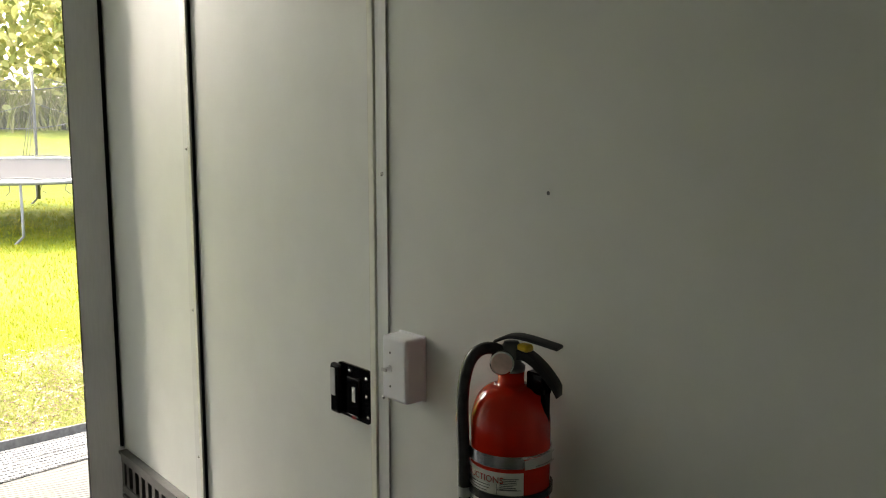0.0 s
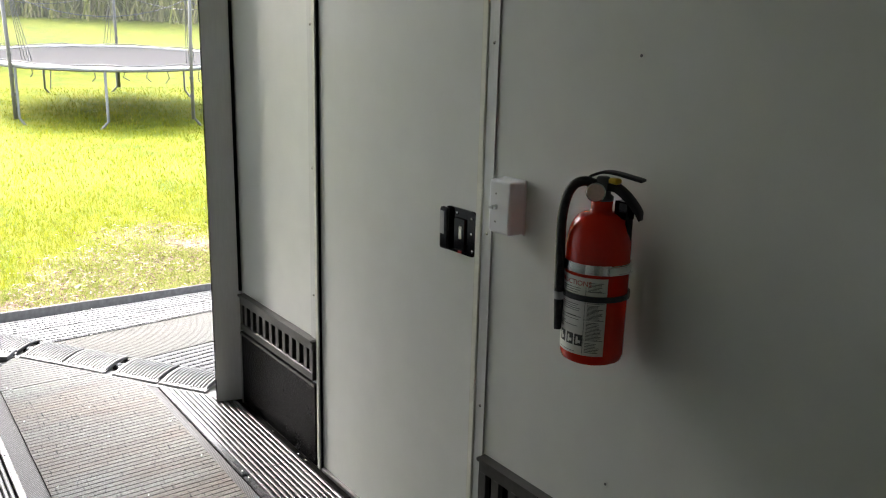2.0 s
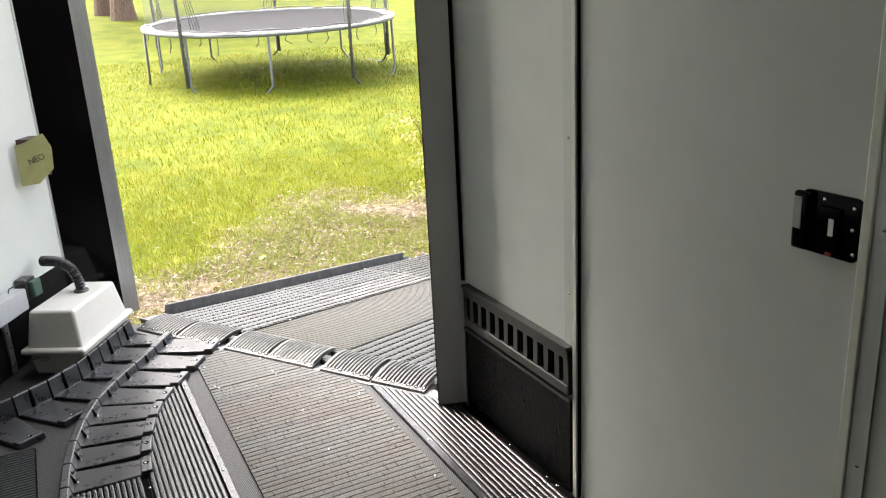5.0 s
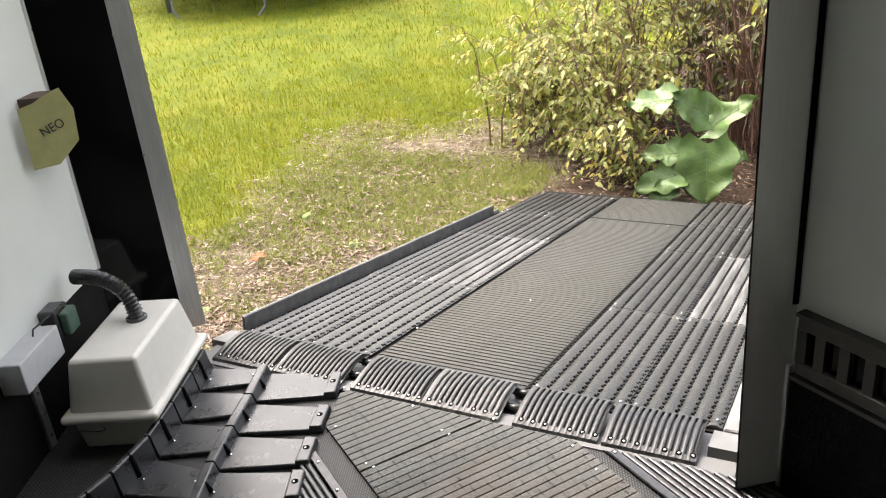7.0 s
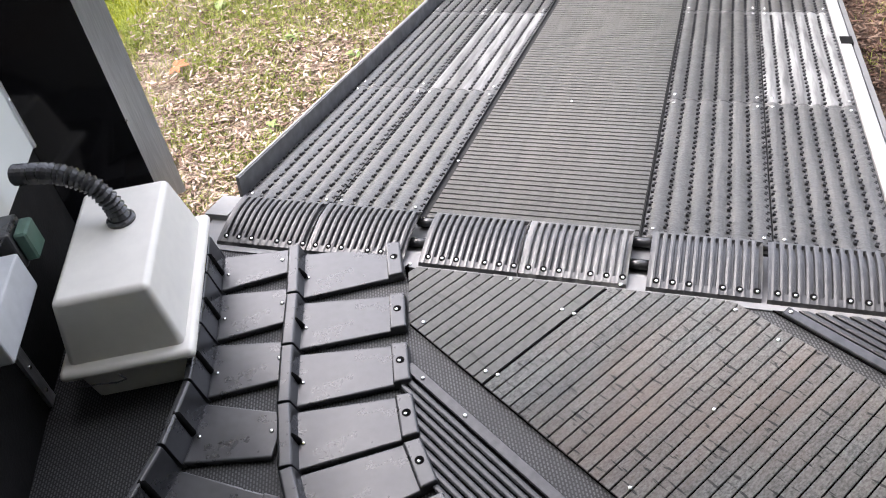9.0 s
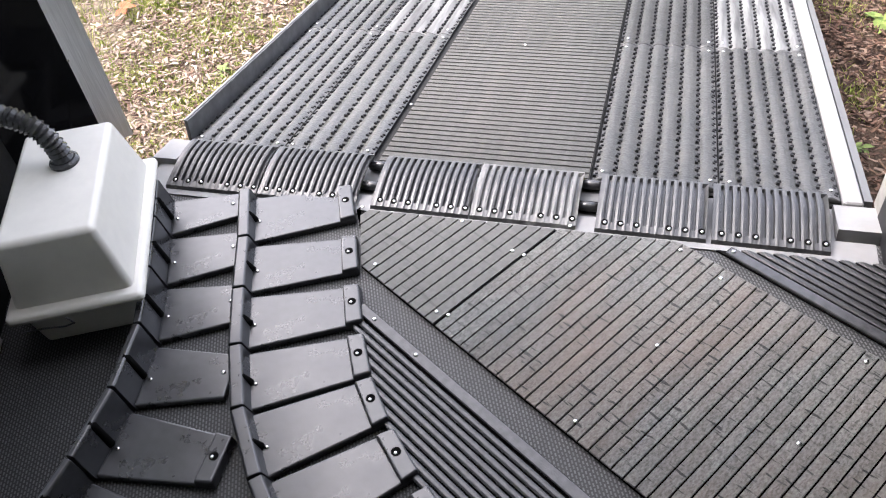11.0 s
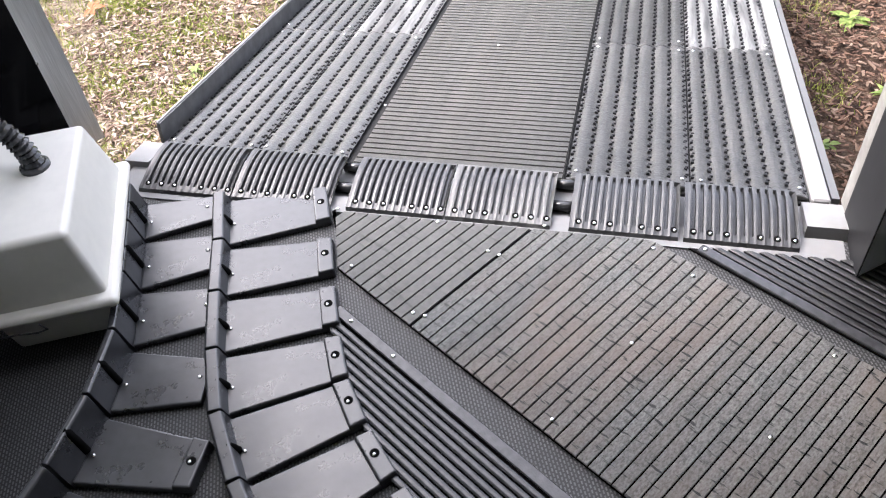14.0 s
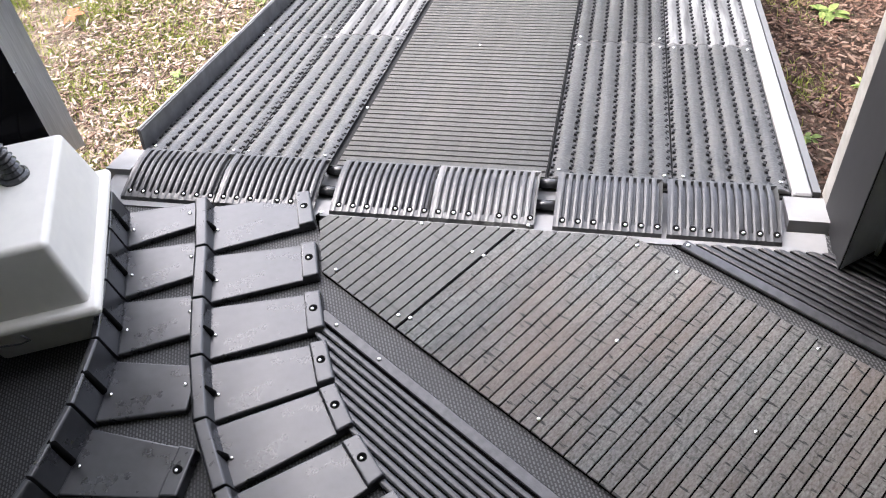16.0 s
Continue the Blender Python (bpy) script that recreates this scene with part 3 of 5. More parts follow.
def tread_mesh(w, l, material):
    """Tread panel: broad low ridges along y, narrow valleys between them with paired gripping studs."""
    b = bm_new()
    n = max(3, round(w / 0.043))
    p = w / n
    shape = ((0.0, 0.0006), (0.06, 0.0002), (0.14, 0.0008), (0.22, 0.004), (0.34, 0.0066), (0.5, 0.0076), (0.66, 0.0067), (0.82, 0.0041), (0.93, 0.0016))
    prof = [(i * p + f * p, z) for i in range(n) for f, z in shape] + [(w, 0.0012)]
    rows = [[b.verts.new((x, y, z)) for x, z in prof] for y in (0.0, 0.004, l)]
    rows = [[b.verts.new((x, 0.0, -0.003)) for x, z in prof]] + rows
    for r0, r1 in zip(rows, rows[1:]):
        for i in range(len(prof) - 1):
            b.faces.new((r0[i], r0[i + 1], r1[i + 1], r1[i]))
    panel = mesh("tread_panel", b, material, True)
    b = bm_new()
    rng = random.Random(3)
    for i in range(n + 1):
        x = min(max(i * p + 0.002, 0.006), w - 0.006)
        y = 0.012
        while y < l - 0.03:
            e = 0.007 + 0.003 * rng.random()
            z = 0.0052 + 0.0022 * rng.random()
            dx = rng.uniform(-0.0008, 0.0008)
            box(b, x - 0.0062 + dx, x + 0.0022 + dx, y, y + e, -0.001, z, taper=0.0012)
            box(b, x - 0.003 + dx, x + 0.0056 + dx, y + e + 0.003, y + e + 0.009, -0.001, z - 0.0012, taper=0.001)
            y += 0.0305 + 0.003 * rng.random()
    return panel, mesh("teeth", b, TEETH)


def tread(s0, s1, d0, d1, material=None, label=""):
    g = 0.004
    panel, teeth = tread_mesh(s1 - s0 - g, d1 - d0 + 0.006, material or TREAD)
    ob = piece("tread_panel", panel, ramp_t, pose(s0 + g / 2, d0, 0.0022, -0.12))
    tagged(ob, label)
    tagged(piece("teeth", teeth, ob, pose(0, 0, 0)), "rows of small black gripping teeth", kind="stuff")
    for x in (0.02, s1 - s0 - 0.02):
        for y in (0.03, d1 - d0 - 0.03):
            piece("screw", SCREW, ob, pose(x, y, 0.008))
    return ob


LROWS = (0.018, 0.8, 1.625, 2.17, 2.79)
RROWS = (0.016, 0.798, 1.68, 2.26, 2.9)
for (s0, s1) in ((-0.885, -0.637), (-0.637, -0.402)):
    for i in range(4):
        worn = i == 1 and s0 == -0.637
        # the first two left rows get the tread colour with sheen painted in
        tread(s0, s1, LROWS[i], LROWS[i + 1], TREAD_WORN if worn else (TREAD_SHEEN if i < 2 else None), "chalky white worn tread panel" if worn else "")
for (s0, s1) in ((0.114, 0.385), (0.385, 0.628)):
    for i in range(4):
        worn = i == 1 and s0 == 0.385
        tread(s0, s1, RROWS[i], RROWS[i + 1], TREAD_WORN if worn else None, "chalky white worn tread panel" if worn else "")


def centre_mat(d0, d1):
    b = bm_new()
    box(b, -0.387, 0.11, d0, d1, -0.003, 0.002)
    ob = part("centre_mat", b, RUNNER_BASE, ramp_t, "grey cross-ribbed rubber runner")
    b = bm_new()
    box(b, -0.384, 0.107, 0.0, 0.0188, 0.001, 0.0045, taper=0.0006)
    rib = mesh("rib", b, RUNNER)
    for i in range(int((d1 - d0) / 0.0243)):
        piece("rib", rib, ob, pose(0, d0 + 0.003 + i * 0.0243, 0))
    for s, d in ((-0.2, 0.02), (0.04, 0.02), (-0.16, 0.74), (0.03, d1 - d0 - 0.04), (-0.35, d1 - d0 - 0.04), (-0.39, 0.3)):
        if d < d1 - d0:
            piece("screw", SCREW, ob, pose(s, d0 + d, 0.0045))
    return ob


centre_mat(0.015, 2.225)
centre_mat(2.23, 2.84)
# side rails
b = bm_new()
prism(b, [(-0.905, 0.05), (-0.896, 0.05), (-0.896, 2.09), (-0.905, 2.09)], -0.05, 0.05)
box(b, -0.896, -0.886, 0.05, 2.09, -0.01, -0.004)
rail = part("side_rail", b, RAIL_GREY, ramp_t, "dull grey upstand rail")
b = bm_new()
box(b, -0.9065, -0.9, 0.05, 2.09, 0.0505, 0.053, taper=0.0006)
part("rail_edge", b, WHITE_PAINT, rail, "chipped pale top edge")
b = bm_new()
box(b, -0.906, -0.895, 2.09, 2.16, -0.03, 0.02)
bevel(b, 0.003, 1)
part("rail_bracket", b, WHITE_PAINT, ramp_t, "chipped white bracket at the rail's end")
b = bm_new()
box(b, 0.63, 0.668, 0.0, 2.1, -0.05, 0.012)
bevel(b, 0.004, 1)
part("side_rail", b, WHITE_PAINT, ramp_t, "white painted side rail")
b = bm_new()
box(b, 0.672, 0.688, 0.02, 2.1, -0.06, 0.006)
part("outer_seal", b, DARKGREY, ramp_t)
b = bm_new()
box(b, 0.634, 0.672, 1.32, 1.39, -0.01, 0.0145)
part("rail_latch", b, RECESS_SHADE, ramp_t, "black latch pocket in the rail")
b = bm_new()
tube(b, [(0.63, 2.09, 0.014), (0.64, 2.12, 0.04), (0.632, 2.14, 0.07)], 0.007, 8)
part("rail_hook", b, WHITE_PAINT, ramp_t, "chipped white hook", True)
b = bm_new()
box(b, -0.95, -0.885, -0.05, 0.045, -0.05, -0.002)
part("hinge_end", b, WHITE_PAINT, ramp_t)
b = bm_new()
box(b, 0.61, 0.69, -0.09, 0.0, -0.05, 0.004)
part("hinge_end", b, WHITE_PAINT, ramp_t)

# ---- curved rows of moulded track pieces ----
def track_meshes(l, w, h):
    """Back wall, plate and end block of one moulded track piece; x along the row, y across it."""
    b = bm_new()
    if h > 0.06:
        prof = [(-0.013, 0.0), (-0.012, h - 0.003), (-0.009, h), (0.001, h), (0.004, h - 0.004), (0.013, 0.014), (0.02, 0.0)]
    else:
        prof = [(-0.017, 0.0), (-0.015, h - 0.004), (-0.011, h), (0.009, h), (0.0125, h - 0.004), (0.018, 0.014), (0.024, 0.0)]
    a = [b.verts.new((0.0015, y, z)) for y, z in prof]
    c = [b.verts.new((l - 0.004, y, z)) for y, z in prof]
    b.faces.new(a)
    b.faces.new(c[::-1])
    for k in range(len(prof)):
        b.faces.new((a[k], c[k], c[(k + 1) % len(prof)], a[(k + 1) % len(prof)]))
    bevel(b, 0.0016, 2)
    back = mesh("back_wall", b, PLASTIC)
    b = bm_new()
    y0 = 0.014
    pts = [(0.004, y0, 0.012), (l - 0.006, y0, 0.014), (l - 0.024, w, 0.014), (0.022, w, 0.012)]
    lo = [b.verts.new((x, y, 0.0)) for x, y, z in pts]
    hi = [b.verts.new((x, y, z)) for x, y, z in pts]
    b.faces.new(lo[::-1])
    b.faces.new(hi)
    for k in range(4):
        b.faces.new((lo[k], lo[(k + 1) % 4], hi[(k + 1) % 4], hi[k]))
    bevel(b, 0.004, 3)
    plate = mesh("plate", b, PLASTIC)
    b = bm_new()
    k0 = 0.018 * 0.036 / w
    pts = [(0.0215 - k0, w - 0.036), (l - 0.0225 + k0, w - 0.036), (l - 0.0235, w + 0.002), (0.0215, w + 0.002)]
    lo = [b.verts.new((x, y, 0.001)) for x, y in pts]
    hi = [b.verts.new((x * 0.94 + l * 0.03, y + (0.003 if y < w - 0.01 else -0.003), 0.0235)) for x, y in pts]
    b.faces.new(lo[::-1])
    b.faces.new(hi)
    for k in range(4):
        b.faces.new((lo[k], lo[(k + 1) % 4], hi[(k + 1) % 4], hi[k]))
    bevel(b, 0.0035, 3)
    block = mesh("end_block", b, PLASTIC)
    b = bm_new()
    lathe(b, [(0.0085, 0.0), (0.0085, 0.0007), (0.003, 0.0009)], 16)
    # flat black disc: the hole's shade is colour, nothing is cut
    hole = mesh("bolt_hole", b, RECESS_SHADE)
    b = bm_new()
    if h > 0.06:
        tube(b, [(0, -0.004, h - 0.0055), (0, 0.002, h - 0.007), (0, 0.0075, h * 0.55), (0, 0.0125, 0.0155)], 0.0075, 14)
    else:
        tube(b, [(0, 0.003, h - 0.0065), (0, 0.009, h - 0.0075), (0, 0.0145, h * 0.55), (0, 0.019, 0.0135)], 0.0072, 14)
    notch = mesh("slot", b, RECESS_SHADE, True)
    return back, plate, block, hole, notch


def track_row(nodes, width, h, label, blocks):
    for i in range(len(nodes) - 1):
        a, c = Vector((*nodes[i], 0)), Vector((*nodes[i + 1], 0))
        l = (c - a).length
        back, plate, block, hole, notch = track_meshes(l, width(i), h)
        m = Matrix.Translation(a) @ Matrix.Rotation(math.atan2(c.y - a.y, c.x - a.x), 4, "Z")
        t = thing("track_piece", m, label, "track piece", "curved rows of track pieces")
        piece("back_wall", back, t, pose(0, 0, 0.001))
        ob = piece("plate", plate, t, pose(0, 0, 0.001))
        piece("slot", notch, t, pose(l * 0.52, 0.0, 0.001))
        piece("screw", SCREW_SMALL, ob, pose(l * 0.56, 0.0275, 0.0135))
        if blocks(i):
            ob = piece("end_block", block, t, pose(0, 0, 0))
            piece("bolt_hole", hole, ob, pose(l * 0.48, width(i) - 0.017, 0.0236))
            piece("screw", SCREW_SMALL, ob, pose(l * 0.48 + 0.002, width(i) - 0.019, 0.0236))
        else:
            piece("screw", SCREW, ob, pose(l * 0.45, width(i) - 0.016, 0.0132))


INNER = [(-2.569, -0.809), (-2.44, -0.895), (-2.322, -0.981), (-2.203, -1.063), (-2.08, -1.135), (-1.945, -1.186), (-1.806, -1.221), (-1.668, -1.244), (-1.532, -1.258), (-1.40, -1.266)]
OUTER = [(-2.705, -0.945), (-2.597, -1.010), (-2.471, -1.090), (-2.350, -1.175), (-2.250, -1.279), (-2.170, -1.393), (-2.103, -1.512), (-2.05, -1.64), (-2.005, -1.775), (-1.97, -1.91)]
track_row(INNER[:9], lambda i: 0.238, 0.042, "black moulded plastic track piece with a bolted end block", lambda i: True)
track_row(INNER[8:], lambda i: 0.05, 0.042, "short black moulded track piece ending the row", lambda i: False)
track_row(OUTER, lambda i: 0.168 if i < 3 else 0.18 if i == 3 else 0.226, 0.08, "black moulded plastic track piece with a high back wall", lambda i: i > 3)

def soft_edges(ob):
    """Flat faces stay flat beside rounded edges."""
    md = ob.modifiers.new("weighted", "WEIGHTED_NORMAL")
    md.weight, md.keep_sharp = 100, False
    return ob


# ---- white tank with hose ----
TK = Matrix.Translation((-2.618, -1.14, 0)) @ Matrix.Rotation(radians(-31.5), 4, "Z")
tank = thing("plastic_tank", TK, "milky white plastic tank with a rim, by the black post", "tank")
b = bm_new()
v = box(b, -0.19, 0.19, -0.113, 0.113, 0.112, 0.262, taper=0.024)
bevel(b, 0.012, 4)
soft_edges(part("lid", b, TANK, tank, smooth=True))
b = bm_new()
box(b, -0.213, 0.213, -0.13, 0.13, 0.096, 0.12)
bevel(b, 0.012, 4)
soft_edges(part("rim", b, TANK, tank, smooth=True))
b = bm_new()
box(b, -0.175, 0.175, -0.1, 0.1, 0.002, 0.104, taper=-0.012)
bevel(b, 0.008, 2)
soft_edges(part("base", b, TANK, tank, smooth=True))
b = bm_new()
tube(b, [(0.2145, -0.02, 0.1), (0.217, -0.01, 0.085), (0.216, -0.03, 0.08), (0.214, -0.07, 0.084), (0.212, -0.11, 0.08)], 0.002, 6)
part("wire_catch", b, INK, tank, smooth=True)


def corrugated(bm, pts, r, pitch=0.0105):
    """A ringed hose along a smooth curve through pts."""
    pts = [Vector(p) for p in pts]
    dense = []
    for i in range(len(pts) - 1):
        p0, p1, p2, p3 = pts[max(i - 1, 0)], pts[i], pts[i + 1], pts[min(i + 2, len(pts) - 1)]
        for k in range(24):
            u = k / 24
            dense.append(0.5 * ((2 * p1) + (p2 - p0) * u + (2 * p0 - 5 * p1 + 4 * p2 - p3) * u * u + (3 * p1 - p0 - 3 * p2 + p3) * u ** 3))
    dense.append(pts[-1])
    out, radii, run, nxt = [dense[0]], [r], 0.0, pitch / 2
    big = False
    for a, c in zip(dense, dense[1:]):
        run += (c - a).length
        if run >= nxt:
            out.append(c)
            radii.append(r if big else r * 0.76)
            big = not big
            nxt += pitch / 2
    tube(bm, out, r, 16, radii=radii)


hose = thing("corrugated_hose", Matrix.Identity(4), "black corrugated plastic hose curving out of the white tank", "hose")
b = bm_new()
corrugated(b, [(-2.652, -1.106, 0.252), (-2.656, -1.108, 0.305), (-2.678, -1.126, 0.352), (-2.725, -1.168, 0.378), (-2.79, -1.225, 0.376)], 0.022)
part("tube", b, RUBBER, hose)
b = bm_new()
lathe(b, [(0.029, 0.0), (0.029, 0.008), (0.024, 0.012)], 20, Matrix.Translation((-2.652, -1.106, 0.26)))
part("collar", b, RUBBER, hose)

# things on the nose wall
bx = thing("taped_holder", LW @ pose(0.135, 0.0, 0.79), "grey and brown wall holder with a torn green tape label", "holder")
b = bm_new()
box(b, -0.06, 0.03, 0.0, 0.075, -0.03, 0.03)
bevel(b, 0.004, 1)
part("body", b, GREY_CASE, bx)
b = bm_new()
box(b, -0.065, 0.03, 0.0, 0.07, -0.085, -0.032)
part("cardboard", b, CARD, bx, "dark brown card padding")
b = bm_new()
box(b, -0.065, 0.03, 0.0, 0.065, 0.032, 0.075)
part("cardboard", b, CARD, bx, "dark brown card padding")
b = bm_new()
outline = [(-0.07, -0.10), (-0.005, -0.098), (0.055, -0.045), (0.062, 0.04), (0.04, 0.098), (0.0, 0.085), (-0.03, 0.07), (-0.068, 0.062)]
TM = Matrix.Translation((0.058, 0.088, 0.0)) @ Matrix.Rotation(radians(122), 4, "Z")
lo = [b.verts.new(TM @ Vector((x, 0.0, z))) for x, z in outline]
hi = [b.verts.new(TM @ Vector((x, 0.0015, z))) for x, z in outline]
b.faces.new(lo)
b.faces.new(hi[::-1])
for k in range(len(outline)):
    b.faces.new((lo[k], lo[(k + 1) % 8], hi[(k + 1) % 8], hi[k]))
part("tape_label", b, TAPE, bx, "torn olive green tape")
# ---- things on the side wall ----
sw = thing("switch_box", Matrix.Identity(4), "ivory surface-mounted switch box on the white wall", "switch box")
b = bm_new()
box(b, 0.054, 0.123, -0.044, 0.0, 0.973, 1.087)
bevel(b, 0.006, 3)
part("housing", b, SWITCH, sw)
b = bm_new()
box(b, 0.052, 0.125, -0.006, 0.0, 0.971, 1.089)
bevel(b, 0.003, 2)
part("back_plate", b, SWITCH, sw)
for z in (0.998, 1.058):
    b = bm_new()
    lathe(b, [(0.0022, 0.0), (0.0018, 0.0006)], 10, Matrix.Translation((0.078, -0.044, z)) @ ON_WALL)
    part("screw_hole", b, GALV, sw)
b = bm_new()
lathe(b, [(0.006, 0.0), (0.006, 0.003), (0.0035, 0.004), (0.0035, 0.012)], 14, Matrix.Translation((0.078, -0.044, 1.03)) @ ON_WALL)
toggle = part("toggle", b, SWITCH, sw)
b = bm_new()
box(b, 0.071, 0.085, -0.0585, -0.056, 1.0275, 1.0325)
part("lever", b, GREY_CASE, toggle)

def rounded_plate(b, x0, x1, z0, z1, t, r):
    """Plate against the side wall, corners rounded to r."""
    poly = []
    for cx, cz, a0 in ((x1 - r, z0 + r, -90), (x1 - r, z1 - r, 0), (x0 + r, z1 - r, 90), (x0 + r, z0 + r, 180)):
        poly += [(cx + r * math.cos(radians(a0 + 18 * k)), cz + r * math.sin(radians(a0 + 18 * k))) for k in range(6)]
    front = [b.verts.new((x, -t, z)) for x, z in poly]
    back = [b.verts.new((x, 0.0, z)) for x, z in poly]
    b.faces.new(front)
    b.faces.new(back[::-1])
    for k in range(len(poly)):
        b.faces.new((front[k], back[k], back[(k + 1) % len(poly)], front[(k + 1) % len(poly)]))


lt = thing("door_latch", pose(0.012, 0, 0), "black metal paddle latch at the edge of the white door panel", "latch")
b = bm_new()
rounded_plate(b, -0.16, -0.045, 0.886, 0.992, 0.005, 0.014)
part("back_plate", b, BLACK, lt)
b = bm_new()
box(b, -0.168, -0.136, -0.018, -0.004, 0.888, 0.989)
bevel(b, 0.006, 3)
part("keeper", b, BLACK, lt)
b = bm_new()
box(b, -0.163, -0.148, -0.0195, -0.0175, 0.925, 0.98)
part("steel_edge", b, GREY_CASE, lt)
b = bm_new()
box(b, -0.122, -0.08, -0.01, -0.004, 0.893, 0.97)
bevel(b, 0.003, 2)
part("bolt_case", b, BLACK, lt)
b = bm_new()
box(b, -0.1, -0.091, -0.0115, -0.0098, 0.923, 0.952)
part("sticker", b, LABEL, lt)
b = bm_new()
box(b, -0.104, -0.095, -0.009, -0.004, 0.8875, 0.893)
part("red_tab", b, REDINK, lt, "small red release tab")
for x, z in ((-0.06, 0.975), (-0.055, 0.9), (-0.06, 0.94), (-0.115, 0.98)):
    piece("screw", SCREW_SMALL, lt, Matrix.Translation((x, -0.005, z)) @ ON_WALL)

for x, z in ((0.398, 1.347), (0.396, 0.521)):
    rv = thing("wall_rivet", Matrix.Translation((x, 0, z)) @ ON_WALL, "small steel rivet head in the white wall", "rivet", "wall rivets")
    b = bm_new()
    lathe(b, [(0.007, 0.0), (0.0062, 0.0008), (0.003, 0.001)], 14)
    part("washer", b, WALL, rv)
    b = bm_new()
    lathe(b, [(0.0032, 0.0008), (0.0028, 0.0016)], 10)
    part("pin", b, GALV, rv)

# ---- fire extinguisher ----
def bent(bm, r, spans, z0, z1, thick, steps=24, taper=None):
    """Band on a cylinder of radius r between two angles (degrees)."""
    a0, a1 = spans
    rows = []
    for k in range(steps + 1):
        a = radians(a0 + (a1 - a0) * k / steps)
        c, s = math.cos(a), math.sin(a)
        rows.append([bm.verts.new((q * c, q * s, z)) for q, z in ((r, z0), (r + thick, z0), (r + thick, z1), (r, z1))])
    for p, q in zip(rows, rows[1:]):
        for k in range(4):
            bm.faces.new((p[k], p[(k + 1) % 4], q[(k + 1) % 4], q[k]))
    if abs(a1 - a0) < 359:
        bm.faces.new(rows[0][::-1])
        bm.faces.new(rows[-1])


def text_mesh(name, body, size, material, place):
    """Letters of the built-in font as a mesh, each point moved by place()."""
    cu = bpy.data.curves.new(name, "FONT")
    cu.body, cu.size, cu.align_x, cu.align_y = body, size, "CENTER", "CENTER"
    cu.extrude = 0.0002
    tmp = bpy.data.objects.new(name, cu)
    scene.collection.objects.link(tmp)
    me = bpy.data.meshes.new_from_object(tmp.evaluated_get(bpy.context.evaluated_depsgraph_get()))
    bpy.data.objects.remove(tmp)
    bpy.data.curves.remove(cu)
    for v in me.vertices:
        v.co = place(v.co.copy())
    me.materials.clear()
    me.materials.append(material)
    me.name = name
    return me


R_EXT = 0.0555
ext = thing("fire_extinguisher", pose(0.393, -0.068, 0.806) @ Matrix.Scale(1.035, 4), "red fire extinguisher strapped to the white wall", "fire extinguisher")
b = bm_new()
prof = [(R_EXT * 0.84, 0.0), (R_EXT * 0.96, 0.004), (R_EXT, 0.014), (R_EXT, 0.205)]
for k in range(1, 11):
    a = k / 10 * math.pi / 2
    prof.append((0.019 + (R_EXT - 0.019) * math.cos(a) ** 0.85, 0.205 + 0.058 * math.sin(a)))
prof += [(0.018, 0.27), (0.0185, 0.284)]
lathe(b, prof, 56)
part("cylinder", b, RED, ext, smooth=True)
b = bm_new()
bent(b, R_EXT + 0.0001, (-172, -27), 0.02, 0.158, 0.0004, 40)
label_ob = part("label", b, LABEL, ext, "white printed instruction label")


def on_body(angle, z):
    def place(c):
        a = radians(angle) + c.x / R_EXT
        r = R_EXT + 0.0009 + c.z
        return Vector((r * math.cos(a), r * math.sin(a), z + c.y))
    return place


for body, size, ang, z, ink in (("INSTRUCTIONS", 0.0125, -100, 0.147, REDINK),):
    ob = new("title", text_mesh("title", body, size, ink, on_body(ang, z)))
    ob.parent = label_ob
rng = random.Random(11)
b = bm_new()
for a0, a1, z0, z1, n in ((-60, -32, 0.135, 0.152, 7), (-60, -32, 0.086, 0.112, 12), (-60, -32, 0.05, 0.082, 13), (-60, -32, 0.026, 0.045, 7), (-115, -72, 0.13, 0.142, 3), (-118, -72, 0.098, 0.112, 4), (-118, -66, 0.082, 0.092, 2), (-105, -66, 0.07, 0.075, 1), (-120, -70, 0.024, 0.03, 1), (-128, -100, 0.134, 0.14, 2), (-100, -70, 0.088, 0.092, 1), (-130, -104, 0.064, 0.078, 4)):
    for k in range(n):
        z = z0 + (z1 - z0) * k / max(n, 1)
        bent(b, R_EXT + 0.0006, (a0, a1 - rng.random() * 10), z, z + 0.0008, 0.0003, 8)
ob = tagged(part("small_print", b, INK, label_ob), "rows of small grey print", kind="stuff")
b = bm_new()
bent(b, R_EXT + 0.0006, (-64.5, -64), 0.022, 0.142, 0.0003, 2)
for z in (0.048, 0.084, 0.114, 0.134):
    bent(b, R_EXT + 0.0006, (-64, -30), z, z + 0.0006, 0.0003, 8)
part("column_rule", b, INK, label_ob)
for a0 in (-118, -98, -80):
    b = bm_new()
    bent(b, R_EXT + 0.0006, (a0, a0 + 15), 0.036, 0.056, 0.0003, 6)
    sq = part("pictogram", b, INK, label_ob, "black square symbol")
    b = bm_new()
    bent(b, R_EXT + 0.001, (a0 + 3, a0 + 7), 0.039, 0.052, 0.0002, 3)
    bent(b, R_EXT + 0.001, (a0 + 7, a0 + 12), 0.041, 0.046, 0.0002, 3)
    part("mark", b, LABEL, sq)
b = bm_new()
bent(b, R_EXT + 0.0008, (-180, 180), 0.164, 0.181, 0.0012, 48)
part("clamp_band", b, STEEL, ext, "bright steel clamp band")
b = bm_new()
bent(b, R_EXT + 0.0022, (-28, 22), 0.1665, 0.1785, 0.003, 12)
